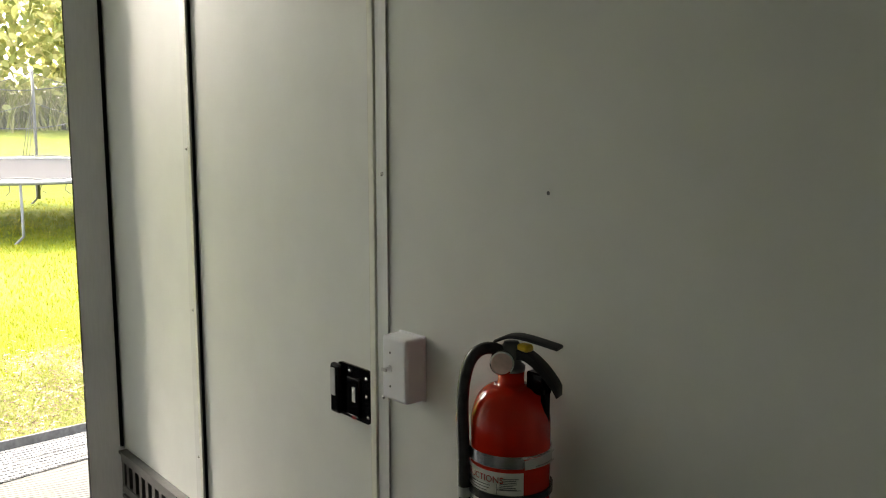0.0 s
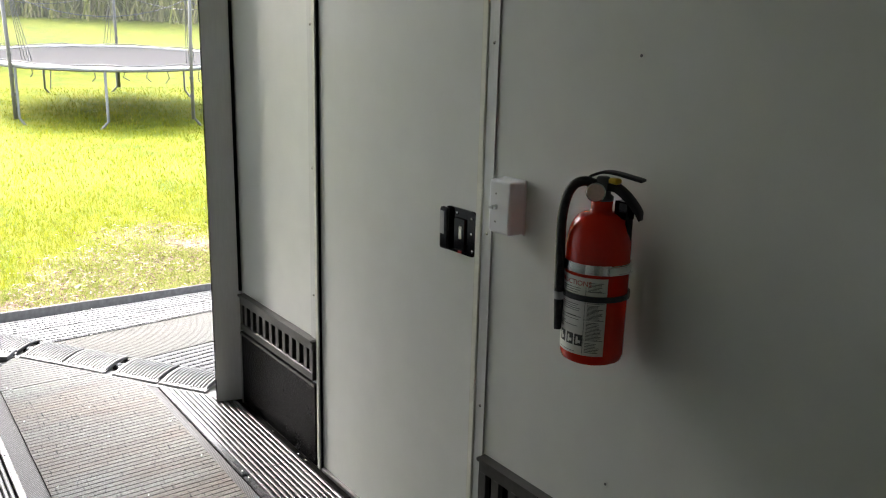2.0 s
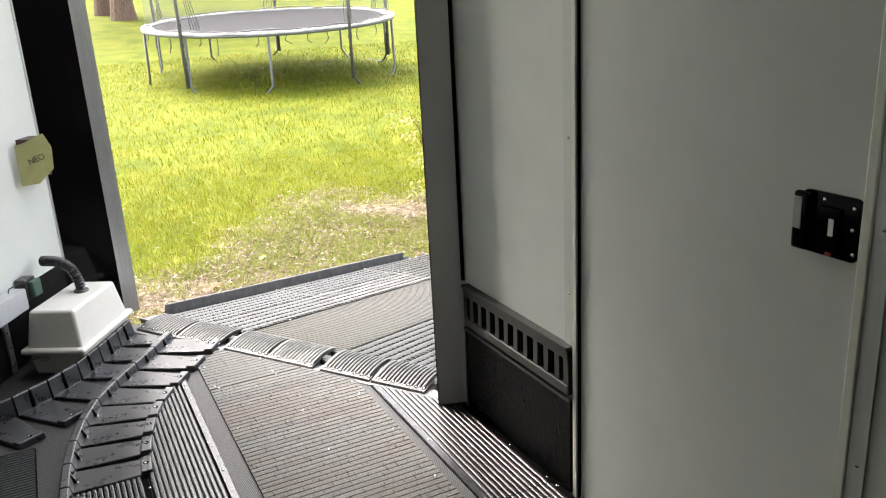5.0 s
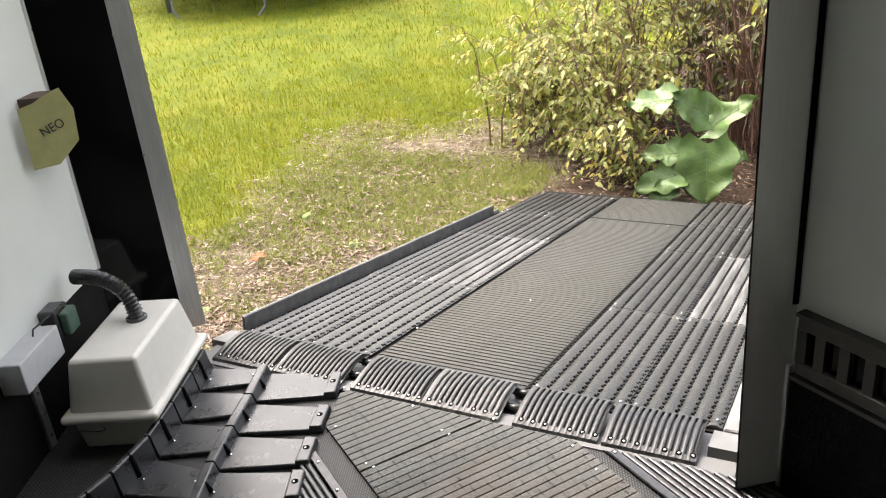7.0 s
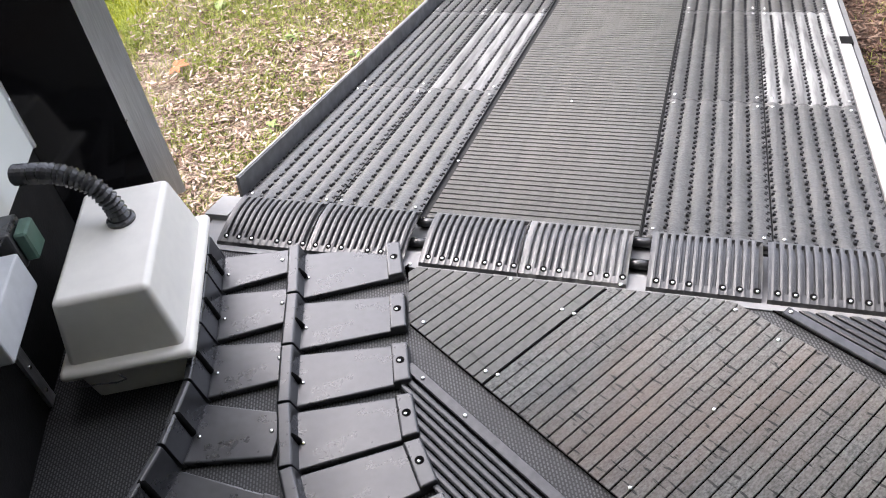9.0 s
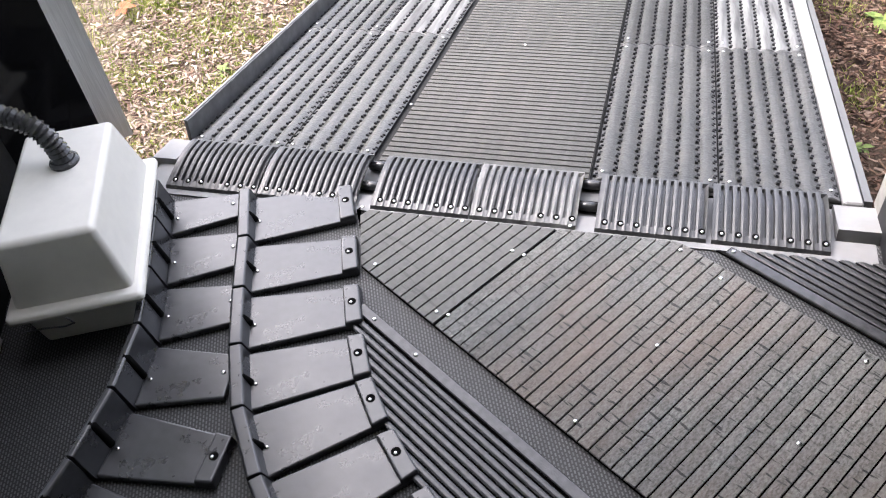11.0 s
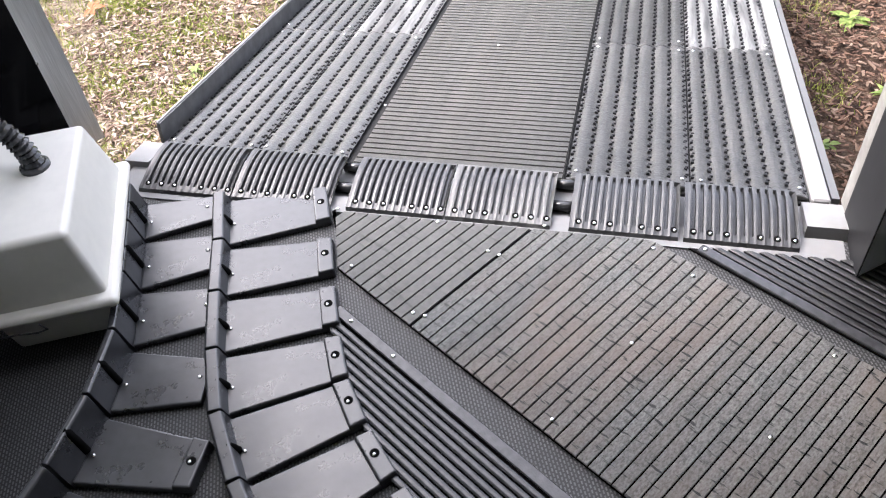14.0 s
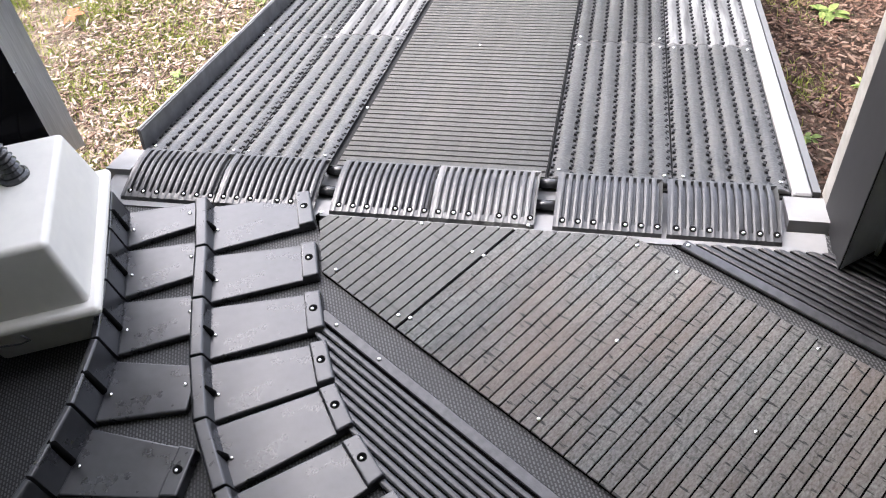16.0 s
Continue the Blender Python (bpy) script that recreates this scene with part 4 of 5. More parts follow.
box(b, R_EXT * 0.98, R_EXT * 0.98 + 0.01, -0.012, 0.004, 0.166, 0.179, Matrix.Rotation(radians(-18), 4, "Z"))
part("band_catch", b, STEEL, ext)
b = bm_new()
for z in (0.166, 0.179):
    tube(b, [((R_EXT + 0.006) * math.cos(radians(a)), (R_EXT + 0.006) * math.sin(radians(a)), z) for a in range(-22, 34, 8)], 0.0012, 6)
part("catch_wire", b, STEEL, ext)
b = bm_new()
bent(b, R_EXT + 0.0008, (-180, 180), 0.117, 0.127, 0.003, 48)
part("rubber_strap", b, RUBBER, ext, "black rubber strap")
b = bm_new()
lathe(b, [(0.019, 0.283), (0.0195, 0.29), (0.014, 0.294), (0.013, 0.318), (0.01, 0.323)], 24)
part("valve", b, GALV, ext, smooth=True)
b = bm_new()
GM = Matrix.Translation((0.008, -0.026, 0.3)) @ Matrix.Rotation(radians(-46), 4, "Z") @ Matrix.Rotation(radians(90), 4, "Y")
lathe(b, [(0.0165, -0.004), (0.0165, 0.006), (0.0145, 0.0075), (0.0145, 0.0055)], 24, GM)
gauge = part("gauge", b, STEEL, ext, "round pressure gauge")
b = bm_new()
lathe(b, [(0.0144, 0.005), (0.0144, 0.0058)], 24, GM)
part("dial", b, mat("pink_dial", (0.85, 0.6, 0.56), 0.25, var=0.1, scale=120), gauge)


def eased(pts, n=5):
    """Points of a smooth curve through pts."""
    p = [Vector(q) for q in pts]
    p = [p[0] * 2 - p[1]] + p + [p[-1] * 2 - p[-2]]
    out = []
    for a, b_, c, d in zip(p, p[1:], p[2:], p[3:]):
        for k in range(n):
            u = k / n
            out.append((b_ * 2 + (c - a) * u + (a * 2 - b_ * 5 + c * 4 - d) * u * u + (b_ * 3 - a - c * 3 + d) * u ** 3) * 0.5)
    return out + [p[-2]]


def lever(name, pts, w, t, label=""):
    """Flat bar along pts, w wide, t thick."""
    b = bm_new()
    pts = eased(pts, 3)
    d = pts[-1] - pts[0]
    side = Vector((-d.y, d.x, 0)).normalized() * (w / 2)
    rows = []
    for i, p in enumerate(pts):
        f = 0.6 + 0.4 * min(1, i / 4.5)
        rows.append([b.verts.new(q) for q in (p - side * f, p + side * f, p + side * f + Vector((0, 0, t)), p - side * f + Vector((0, 0, t)))])
    for p, q in zip(rows, rows[1:]):
        for k in range(4):
            b.faces.new((p[k], p[(k + 1) % 4], q[(k + 1) % 4], q[k]))
    b.faces.new(rows[0][::-1])
    b.faces.new(rows[-1])
    bevel(b, 0.0018, 2)
    part(name, b, TEETH, ext, label, True)


lever("squeeze_lever", [(-0.02, -0.012, 0.319), (-0.002, 0.0, 0.328), (0.02, 0.006, 0.329), (0.046, 0.014, 0.325), (0.07, 0.02, 0.321)], 0.024, 0.005, "black top lever")
lever("carry_handle", [(0.0, 0.0, 0.298), (0.022, 0.008, 0.3), (0.046, 0.015, 0.284), (0.062, 0.02, 0.266), (0.068, 0.022, 0.256)], 0.022, 0.014, "black carry handle")
b = bm_new()
box(b, 0.042, 0.05, 0.012, 0.026, 0.215, 0.27)
box(b, 0.02, 0.05, 0.008, 0.028, 0.255, 0.285)
bevel(b, 0.002, 1)
part("wall_hook", b, BLACK, ext, "black hanging bracket")
b = bm_new()
box(b, 0.012, 0.032, -0.004, 0.012, 0.313, 0.323)
bevel(b, 0.003, 1)
part("safety_pin", b, YELLOW, ext, "yellow safety seal")
b = bm_new()
tube(b, eased([(-0.006, -0.006, 0.308), (-0.018, -0.026, 0.315), (-0.028, -0.042, 0.307), (-0.034, -0.052, 0.283), (-0.0365, -0.0565, 0.24), (-0.0355, -0.055, 0.17), (-0.0345, -0.0545, 0.12)]), 0.0085, 14)
hose_ob = part("hose", b, RUBBER, ext, "black rubber discharge hose", True)
b = bm_new()
tube(b, [(-0.0345, -0.0545, 0.122), (-0.0345, -0.054, 0.108)], 0.0095, 14)
part("ferrule", b, GREY_CASE, hose_ob)
b = bm_new()
tube(b, [(-0.0345, -0.054, 0.108), (-0.034, -0.0535, 0.052)], 0.007, 14, radii=[0.0085, 0.0065])
part("nozzle", b, RUBBER, hose_ob)

# ---- small things on the nose wall ----
jb = thing("junction_box", LW @ pose(0.47, 0.0, 0.24), "white junction box with a thin cable on the nose wall", "junction box")
b = bm_new()
box(b, -0.06, 0.14, 0.0, 0.065, 0.0, 0.085)
bevel(b, 0.004, 2)
part("housing", b, GREY_CASE, jb)
b = bm_new()
tube(b, [(0.0, 0.03, 0.085), (-0.01, 0.03, 0.1), (-0.06, 0.035, 0.1), (-0.1, 0.04, 0.098)], 0.0025, 6)
part("cable", b, RUBBER, jb)
cn = thing("relay_case", LW @ pose(0.345, 0.0, 0.26), "black and green relay case beside the junction box", "relay")
b = bm_new()
box(b, -0.035, 0.035, 0.0, 0.05, 0.0, 0.085)
bevel(b, 0.006, 2)
part("housing", b, PLASTIC, cn)
b = bm_new()
box(b, -0.03, 0.026, 0.05, 0.075, 0.01, 0.075)
bevel(b, 0.004, 1)
part("window", b, GREENPCB, cn, "dull green window")
st = thing("corner_strip", LW @ pose(0.475, 0.0, 0.0), "aluminium joint strip with bolts on the black wall base", "trim strip")
b = bm_new()
box(b, 0.0, 0.03, -0.004, 0.004, 0.004, 0.26)
part("strip", b, ALU, st)
for z in (0.04, 0.11, 0.17):
    piece("screw", SCREW, st, Matrix.Translation((0.015, 0.004, z)) @ Matrix.Rotation(radians(-90), 4, "X"))
et = thing("panel_trim", LW @ pose(0.0, 0.0, 0.0), "thin aluminium edge with screws on the white nose wall", "trim strip")
b = bm_new()
box(b, -0.006, 0.006, -0.004, 0.006, 0.3, 2.4)
part("strip", b, ALU, et)
for z in (0.42, 0.72, 1.02, 1.32):
    piece("screw", SCREW_SMALL, et, Matrix.Translation((0.0, 0.006, z)) @ Matrix.Rotation(radians(-90), 4, "X"))
word = text_mesh("handwriting", "NEO", 0.034, INK, lambda c: TM @ (Matrix.Rotation(radians(-18), 3, "Y") @ Vector((c.x * 0.9, -0.0012 - c.z, c.y))))
ob = new("handwriting", word)
ob.parent = bx
# ---- outdoors: ground ----
def ground_z(x, y):
    x = max(x, -45.0)
    z = -0.6
    if x < -5.0:
        z += 0.064 * (-5.0 - max(x, -15.5))
    if x < -15.5:
        z += 0.1 * (-15.5 - x)
    return z


INV = FRAME.inverted()


def chips(x, y):
    """How much of the ground is wood chips here, 0 to 1: beside the ramp, under the shrubs, thinning into lawn."""
    p = INV @ Vector((x, y, 0))
    f = min(p.x + 2.95, 4.2 - p.y + max(0.0, p.x + 1.6) * 2.5, 0.3 - x)
    f += 0.55 * noise.noise(Vector((x * 1.1, y * 1.1, 3))) + 0.3 * noise.noise(Vector((x * 3.5, y * 3.5, 7)))
    return min(1.0, max(0.0, f / 0.7 + 0.3))


def soil_shade(x, y):
    """How bare and dark the ground is here, 0 to 1: shade under the shrubs put into the colour, and dark ground along
    the ramp's right side.
    """
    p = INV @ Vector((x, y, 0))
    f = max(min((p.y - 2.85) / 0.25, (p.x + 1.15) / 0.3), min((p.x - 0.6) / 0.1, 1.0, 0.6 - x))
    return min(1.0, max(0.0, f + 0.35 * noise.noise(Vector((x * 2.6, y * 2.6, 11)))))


def lawn_material():
    m = bpy.data.materials.new("lawn_and_chips")
    m.use_nodes = True
    n, lk = m.node_tree.nodes, m.node_tree.links.new
    bs = n["Principled BSDF"]
    bs.inputs["Roughness"].default_value = 0.85
    bs.inputs["Specular IOR Level"].default_value = 0.15
    tc = n.new("ShaderNodeTexCoord")

    def noise_ramp(scale, stops, detail=8):
        a = n.new("ShaderNodeTexNoise")
        a.inputs["Scale"].default_value, a.inputs["Detail"].default_value = scale, detail
        lk(tc.outputs["Object"], a.inputs["Vector"])
        r = n.new("ShaderNodeValToRGB")
        r.color_ramp.elements[0].position, r.color_ramp.elements[0].color = stops[0]
        r.color_ramp.elements[1].position, r.color_ramp.elements[1].color = stops[-1]
        for p, c in stops[1:-1]:
            r.color_ramp.elements.new(p).color = c
        lk(a.outputs["Fac"], r.inputs["Fac"])
        return a, r.outputs[0]
    g1, green = noise_ramp(2.2, [(0.3, (0.06, 0.086, 0.004, 1)), (0.5, (0.096, 0.118, 0.005, 1)), (0.72, (0.14, 0.138, 0.012, 1))])
    c1, brown = noise_ramp(14, [(0.3, (0.05, 0.036, 0.025, 1)), (0.5, (0.14, 0.11, 0.075, 1)), (0.7, (0.24, 0.2, 0.145, 1))])
    at = n.new("ShaderNodeAttribute")
    at.attribute_name = "chips"
    mx = n.new("ShaderNodeMixRGB")
    lk(at.outputs["Fac"], mx.inputs["Fac"])
    lk(green, mx.inputs["Color1"])
    lk(brown, mx.inputs["Color2"])
    # dark brown ground colour; under the shrubs it carries their shade
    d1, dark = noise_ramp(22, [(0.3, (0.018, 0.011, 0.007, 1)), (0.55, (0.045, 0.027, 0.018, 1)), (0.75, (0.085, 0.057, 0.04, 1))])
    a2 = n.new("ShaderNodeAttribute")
    a2.attribute_name = "soil_shade"
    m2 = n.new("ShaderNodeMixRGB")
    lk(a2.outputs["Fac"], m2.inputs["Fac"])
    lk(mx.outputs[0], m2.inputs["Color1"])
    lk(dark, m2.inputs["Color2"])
    lk(m2.outputs[0], bs.inputs["Base Color"])
    b1, _ = noise_ramp(45, [(0.0, (0, 0, 0, 1)), (1.0, (1, 1, 1, 1))])
    bp = n.new("ShaderNodeBump")
    bp.inputs["Strength"].default_value, bp.inputs["Distance"].default_value = 0.9, 0.03
    lk(b1.outputs["Fac"], bp.inputs["Height"])
    lk(bp.outputs[0], bs.inputs["Normal"])
    return m


xs = [60, 25, 10, 4, 1] + [round(0.0 - 0.12 * i, 3) for i in range(70)] + [-8.6 - 0.6 * i for i in range(20)] + [-22, -25, -30, -36, -45, -60, -120, -400]
ys = [-400, -120, -60, -30, -18, -12, -8, -5] + [round(-3.5 + 0.12 * i, 3) for i in range(84)] + [7, 8, 10, 14, 20, 35, 60, 120, 400]
verts, vals, soil_shades = [], [], []
for y in ys:
    for x in xs:
        near = -11 < x < 2.0 and -5 < y < 8
        verts.append((x, y, ground_z(x, y) + (0.018 * noise.noise(Vector((x * 1.3, y * 1.3, 0))) - 0.012 if near else 0)))
        vals.append(chips(x, y) if near else 0.0)
        soil_shades.append(soil_shade(x, y) if near else 0.0)
w = len(xs)
faces = [(j * w + i, (j + 1) * w + i, (j + 1) * w + i + 1, j * w + i + 1) for j in range(len(ys) - 1) for i in range(w - 1)]
me = bpy.data.meshes.new("ground")
me.from_pydata(verts, [], faces)
me.attributes.new("chips", "FLOAT", "POINT").data.foreach_set("value", vals)
me.attributes.new("soil_shade", "FLOAT", "POINT").data.foreach_set("value", soil_shades)
me.materials.append(lawn_material())
me.shade_smooth()
tagged(new("ground", me), "sunny lawn that turns into wood chips beside the ramp", "ground", kind="structure")


def island_mat(name, stops, rough=0.7, spec=0.2, trans=0.0):
    """Colour varied piece by piece."""
    m = bpy.data.materials.new(name)
    m.use_nodes = True
    n, lk = m.node_tree.nodes, m.node_tree.links.new
    bs = n["Principled BSDF"]
    bs.inputs["Roughness"].default_value = rough
    bs.inputs["Specular IOR Level"].default_value = spec
    g = n.new("ShaderNodeNewGeometry")
    r = n.new("ShaderNodeValToRGB")
    r.color_ramp.elements[0].position, r.color_ramp.elements[0].color = 0.0, (*stops[0], 1)
    r.color_ramp.elements[1].position, r.color_ramp.elements[1].color = 1.0, (*stops[-1], 1)
    for i, c in enumerate(stops[1:-1]):
        r.color_ramp.elements.new((i + 1) / (len(stops) - 1)).color = (*c, 1)
    lk(g.outputs["Random Per Island"], r.inputs["Fac"])
    tc = n.new("ShaderNodeTexCoord")
    nz = n.new("ShaderNodeTexNoise")
    nz.inputs["Scale"].default_value = 60
    lk(tc.outputs["Object"], nz.inputs["Vector"])
    hs = n.new("ShaderNodeHueSaturation")
    mm = n.new("ShaderNodeMath")
    mm.operation = "MULTIPLY_ADD"
    mm.inputs[1].default_value, mm.inputs[2].default_value = 0.7, 0.65
    lk(nz.outputs["Fac"], mm.inputs[0])
    lk(mm.outputs[0], hs.inputs["Value"])
    lk(r.outputs[0], hs.inputs["Color"])
    lk(hs.outputs[0], bs.inputs["Base Color"])
    if trans:
        tl = n.new("ShaderNodeBsdfTranslucent")
        lk(hs.outputs[0], tl.inputs["Color"])
        ms = n.new("ShaderNodeMixShader")
        ms.inputs["Fac"].default_value = trans
        lk(bs.outputs[0], ms.inputs[1])
        lk(tl.outputs[0], ms.inputs[2])
        lk(ms.outputs[0], n["Material Output"].inputs["Surface"])
    return m


CHIP = island_mat("wood_chips", [(0.055, 0.03, 0.02), (0.14, 0.092, 0.064), (0.25, 0.19, 0.145), (0.09, 0.052, 0.036), (0.37, 0.31, 0.25), (0.12, 0.072, 0.048), (0.3, 0.245, 0.195)], 0.8)
CHIP_BROWN = island_mat("brown_wood_chips", [(0.03, 0.014, 0.009), (0.075, 0.04, 0.025), (0.12, 0.072, 0.048), (0.05, 0.025, 0.016), (0.17, 0.12, 0.088), (0.065, 0.034, 0.022)], 0.75)
BLADE = island_mat("grass_blades", [(0.095, 0.122, 0.005), (0.14, 0.16, 0.006), (0.18, 0.18, 0.012), (0.11, 0.136, 0.006), (0.225, 0.203, 0.04)], 0.6, 0.12, 0.5)
DRY = island_mat("dry_grass", [(0.3, 0.27, 0.12), (0.2, 0.22, 0.05), (0.36, 0.31, 0.17), (0.22, 0.24, 0.06)], 0.6, 0.2, 0.25)
WEEDY = island_mat("yellow_green_grass", [(0.12, 0.155, 0.02), (0.17, 0.195, 0.035), (0.23, 0.22, 0.07), (0.14, 0.17, 0.025)], 0.6, 0.2, 0.35)


def stuff(name, verts, faces, material, label, category):
    me = bpy.data.meshes.new(name)
    me.from_pydata(verts, [], faces)
    me.materials.append(material)
    return tagged(new(name, me), label, category, kind="stuff")


rng = np.random.default_rng(5)


def in_ramp(x, y, g=0.03):
    p = INV @ Vector((x, y, 0))
    return (-0.95 - g < p.x < 0.72 + g and p.y < 2.88 + g) or p.y < 0.02


# wood chips: thin splinters lying every way
V, F = [], []
count = 0
while count < 11000:
    s, d = rng.uniform(-3.6, 0.72), rng.uniform(0.02, 4.8)
    x, y, _ = FRAME @ Vector((s, d, 0))
    if in_ramp(x, y) or rng.random() > chips(x, y) + 0.04 or (d > 2.9 and s > -1.2 and rng.random() < 0.85) or (s < -1 and d > 1.3 and rng.random() < 0.45):
        continue
    count += 1
    L, W, H = rng.uniform(0.01, 0.045), rng.uniform(0.004, 0.014), rng.uniform(0.0015, 0.005)
    M = pose(x, y, ground_z(x, y) + rng.uniform(0.0, 0.02), rng.uniform(-25, 25), rng.uniform(-22, 22), rng.uniform(0, 360))
    k = len(V)
    sk = rng.uniform(-0.3, 0.3) * L
    for c in ((-L / 2, -W / 2, 0), (L / 2, -W / 3, 0), (L / 2 + sk * 0.2, W / 3, 0), (-L / 2, W / 2, 0), (-L / 2, -W / 2, H), (L / 2, -W / 4, H), (L / 2, W / 4, H), (-L / 2, W / 2, H)):
        V.append(tuple(M @ Vector(c)))
    F += [(k + 4, k + 5, k + 6, k + 7), (k, k + 1, k + 5, k + 4), (k + 1, k + 2, k + 6, k + 5), (k + 2, k + 3, k + 7, k + 6), (k + 3, k, k + 4, k + 7)]
V2, F2 = [], []
while count < 25000:
    right = rng.random() < 0.68
    s, d = (rng.uniform(0.72, 2.0), rng.uniform(0.02, 2.7)) if right else (rng.uniform(-2.1, -1.04), rng.uniform(0.02, 2.0))
    x, y, _ = FRAME @ Vector((s, d, 0))
    if in_ramp(x, y):
        continue
    count += 1
    L, W, H = rng.uniform(0.01, 0.036), rng.uniform(0.005, 0.013), rng.uniform(0.0015, 0.004)
    M = pose(x, y, ground_z(x, y) + rng.uniform(0.0, 0.016), rng.uniform(-25, 25), rng.uniform(-22, 22), rng.uniform(0, 360))
    vs, fs = (V2, F2) if right else (V, F)
    k = len(vs)
    for c in ((-L / 2, -W / 2, 0), (L / 2, -W / 3, 0), (L / 2, W / 3, 0), (-L / 2, W / 2, 0), (-L / 2, -W / 2, H), (L / 2, -W / 4, H), (L / 2, W / 4, H), (-L / 2, W / 2, H)):
        vs.append(tuple(M @ Vector(c)))
    fs += [(k + 4, k + 5, k + 6, k + 7), (k, k + 1, k + 5, k + 4), (k + 1, k + 2, k + 6, k + 5), (k + 2, k + 3, k + 7, k + 6), (k + 3, k, k + 4, k + 7)]
stuff("wood_chips", V, F, CHIP, "pale grey and brown wood chip mulch", "wood chips")
stuff("wood_chips", V2, F2, CHIP_BROWN, "dark brown wood chip mulch beside the ramp", "wood chips")


def blades(n, area, test, h, wd, seed):
    r = np.random.default_rng(seed)
    V, F = [], []
    made = 0
    tries = 0
    while made < n and tries < n * 12:
        tries += 1
        x, y = area(r)
        if not test(x, y, r):
            continue
        made += 1
        a = r.uniform(0, 2 * math.pi)
        hh, ww = h * r.uniform(0.5, 1.4), wd * r.uniform(0.7, 1.3)
        lean = hh * r.uniform(0.3, 1.3)
        ca, sa = math.cos(a), math.sin(a)
        z = ground_z(x, y) - 0.012
        k = len(V)
        V += [(x - sa * ww, y + ca * ww, z), (x + sa * ww, y - ca * ww, z), (x + ca * lean * 0.35 + sa * ww * 0.7, y + sa * lean * 0.35 - ca * ww * 0.7, z + hh * 0.6),
              (x + ca * lean * 0.35 - sa * ww * 0.7, y + sa * lean * 0.35 + ca * ww * 0.7, z + hh * 0.6), (x + ca * lean, y + sa * lean, z + hh)]
        F += [(k, k + 1, k + 2, k + 3), (k + 3, k + 2, k + 4)]
    return V, F


def lawn_test(x, y, r):
    return not in_ramp(x, y, 0.05) and r.random() > chips(x, y) * 1.02 and r.random() > (-x - 6.5) / 2.6


V, F = blades(42000, lambda r: (-3.6 - 5.5 * r.random() ** 0.9, r.uniform(-3.0, 4.0)), lawn_test, 0.046, 0.0028, 21)
stuff("lawn_grass", V, F, BLADE, "short uneven green lawn grass blades", "grass")
V, F = blades(34000, lambda r: (-6.5 - 11.0 * r.random(), r.uniform(-3.5, 7.5)), lambda x, y, r: r.random() < (-x - 6.4) / 2.6, 0.062, 0.0055, 22)
stuff("lawn_grass", V, F, BLADE, "longer lawn grass under and round the trampoline", "grass")
TUFTS = [FRAME @ Vector((r.uniform(-2.7, -1.12), 0.25 + 3.3 * r.random() ** 0.55, 0)) for r in [np.random.default_rng(70 + i) for i in range(330)]]
TUFTS += [FRAME @ Vector((r.uniform(0.85, 1.6), r.uniform(0.1, 2.4), 0)) for r in [np.random.default_rng(170 + i) for i in range(7)]]


def tuft_area(r):
    t = TUFTS[int(r.integers(len(TUFTS)))]
    return t.x + r.normal(0, 0.075), t.y + r.normal(0, 0.075)


V, F = blades(52000, tuft_area, lambda x, y, r: not in_ramp(x, y, 0.04), 0.036, 0.0022, 23)
stuff("grass_tufts", V, F, WEEDY, "sparse yellowish-green grass tufts among wood chips", "grass")


# ---- shrubs, dock plant, weeds ----
def leaf_geo(V, F, m, L, W, droop=0.25, fold=0.18):
    """An oval pointed leaf, bent along its rib."""
    k = len(V)
    rows = ((0.0, 0.05), (0.25, 0.8), (0.5, 1.0), (0.78, 0.6), (1.0, 0.04))
    for u, wf in rows:
        z = -droop * L * u * u
        for q in (-1, 0, 1):
            V.append(tuple(m @ Vector((u * L, q * wf * W / 2, z + fold * W * 0.5 * abs(q) * wf))))
    for j in range(4):
        for q in range(2):
            i = k + j * 3 + q
            F.append((i, i + 1, i + 4, i + 3))


STEM = mat("reddish_brown_stems", (0.095, 0.045, 0.028), 0.7, var=0.3, scale=30)
LEAF_PALE = island_mat("pale_green_leaves", [(0.12, 0.15, 0.028), (0.26, 0.28, 0.075), (0.42, 0.42, 0.18), (0.15, 0.18, 0.035), (0.4, 0.34, 0.08), (0.08, 0.11, 0.018), (0.34, 0.35, 0.12)], 0.5, 0.35, 0.45)
LEAF_DARK = island_mat("olive_leaves", [(0.03, 0.043, 0.01), (0.055, 0.07, 0.017), (0.1, 0.085, 0.022), (0.04, 0.052, 0.013), (0.075, 0.045, 0.02)], 0.55, 0.3, 0.3)
LEAF_YELLOW = island_mat("yellow_green_leaves", [(0.12, 0.15, 0.03), (0.22, 0.21, 0.045), (0.085, 0.12, 0.024), (0.28, 0.23, 0.06), (0.17, 0.115, 0.04)], 0.5, 0.35, 0.4)


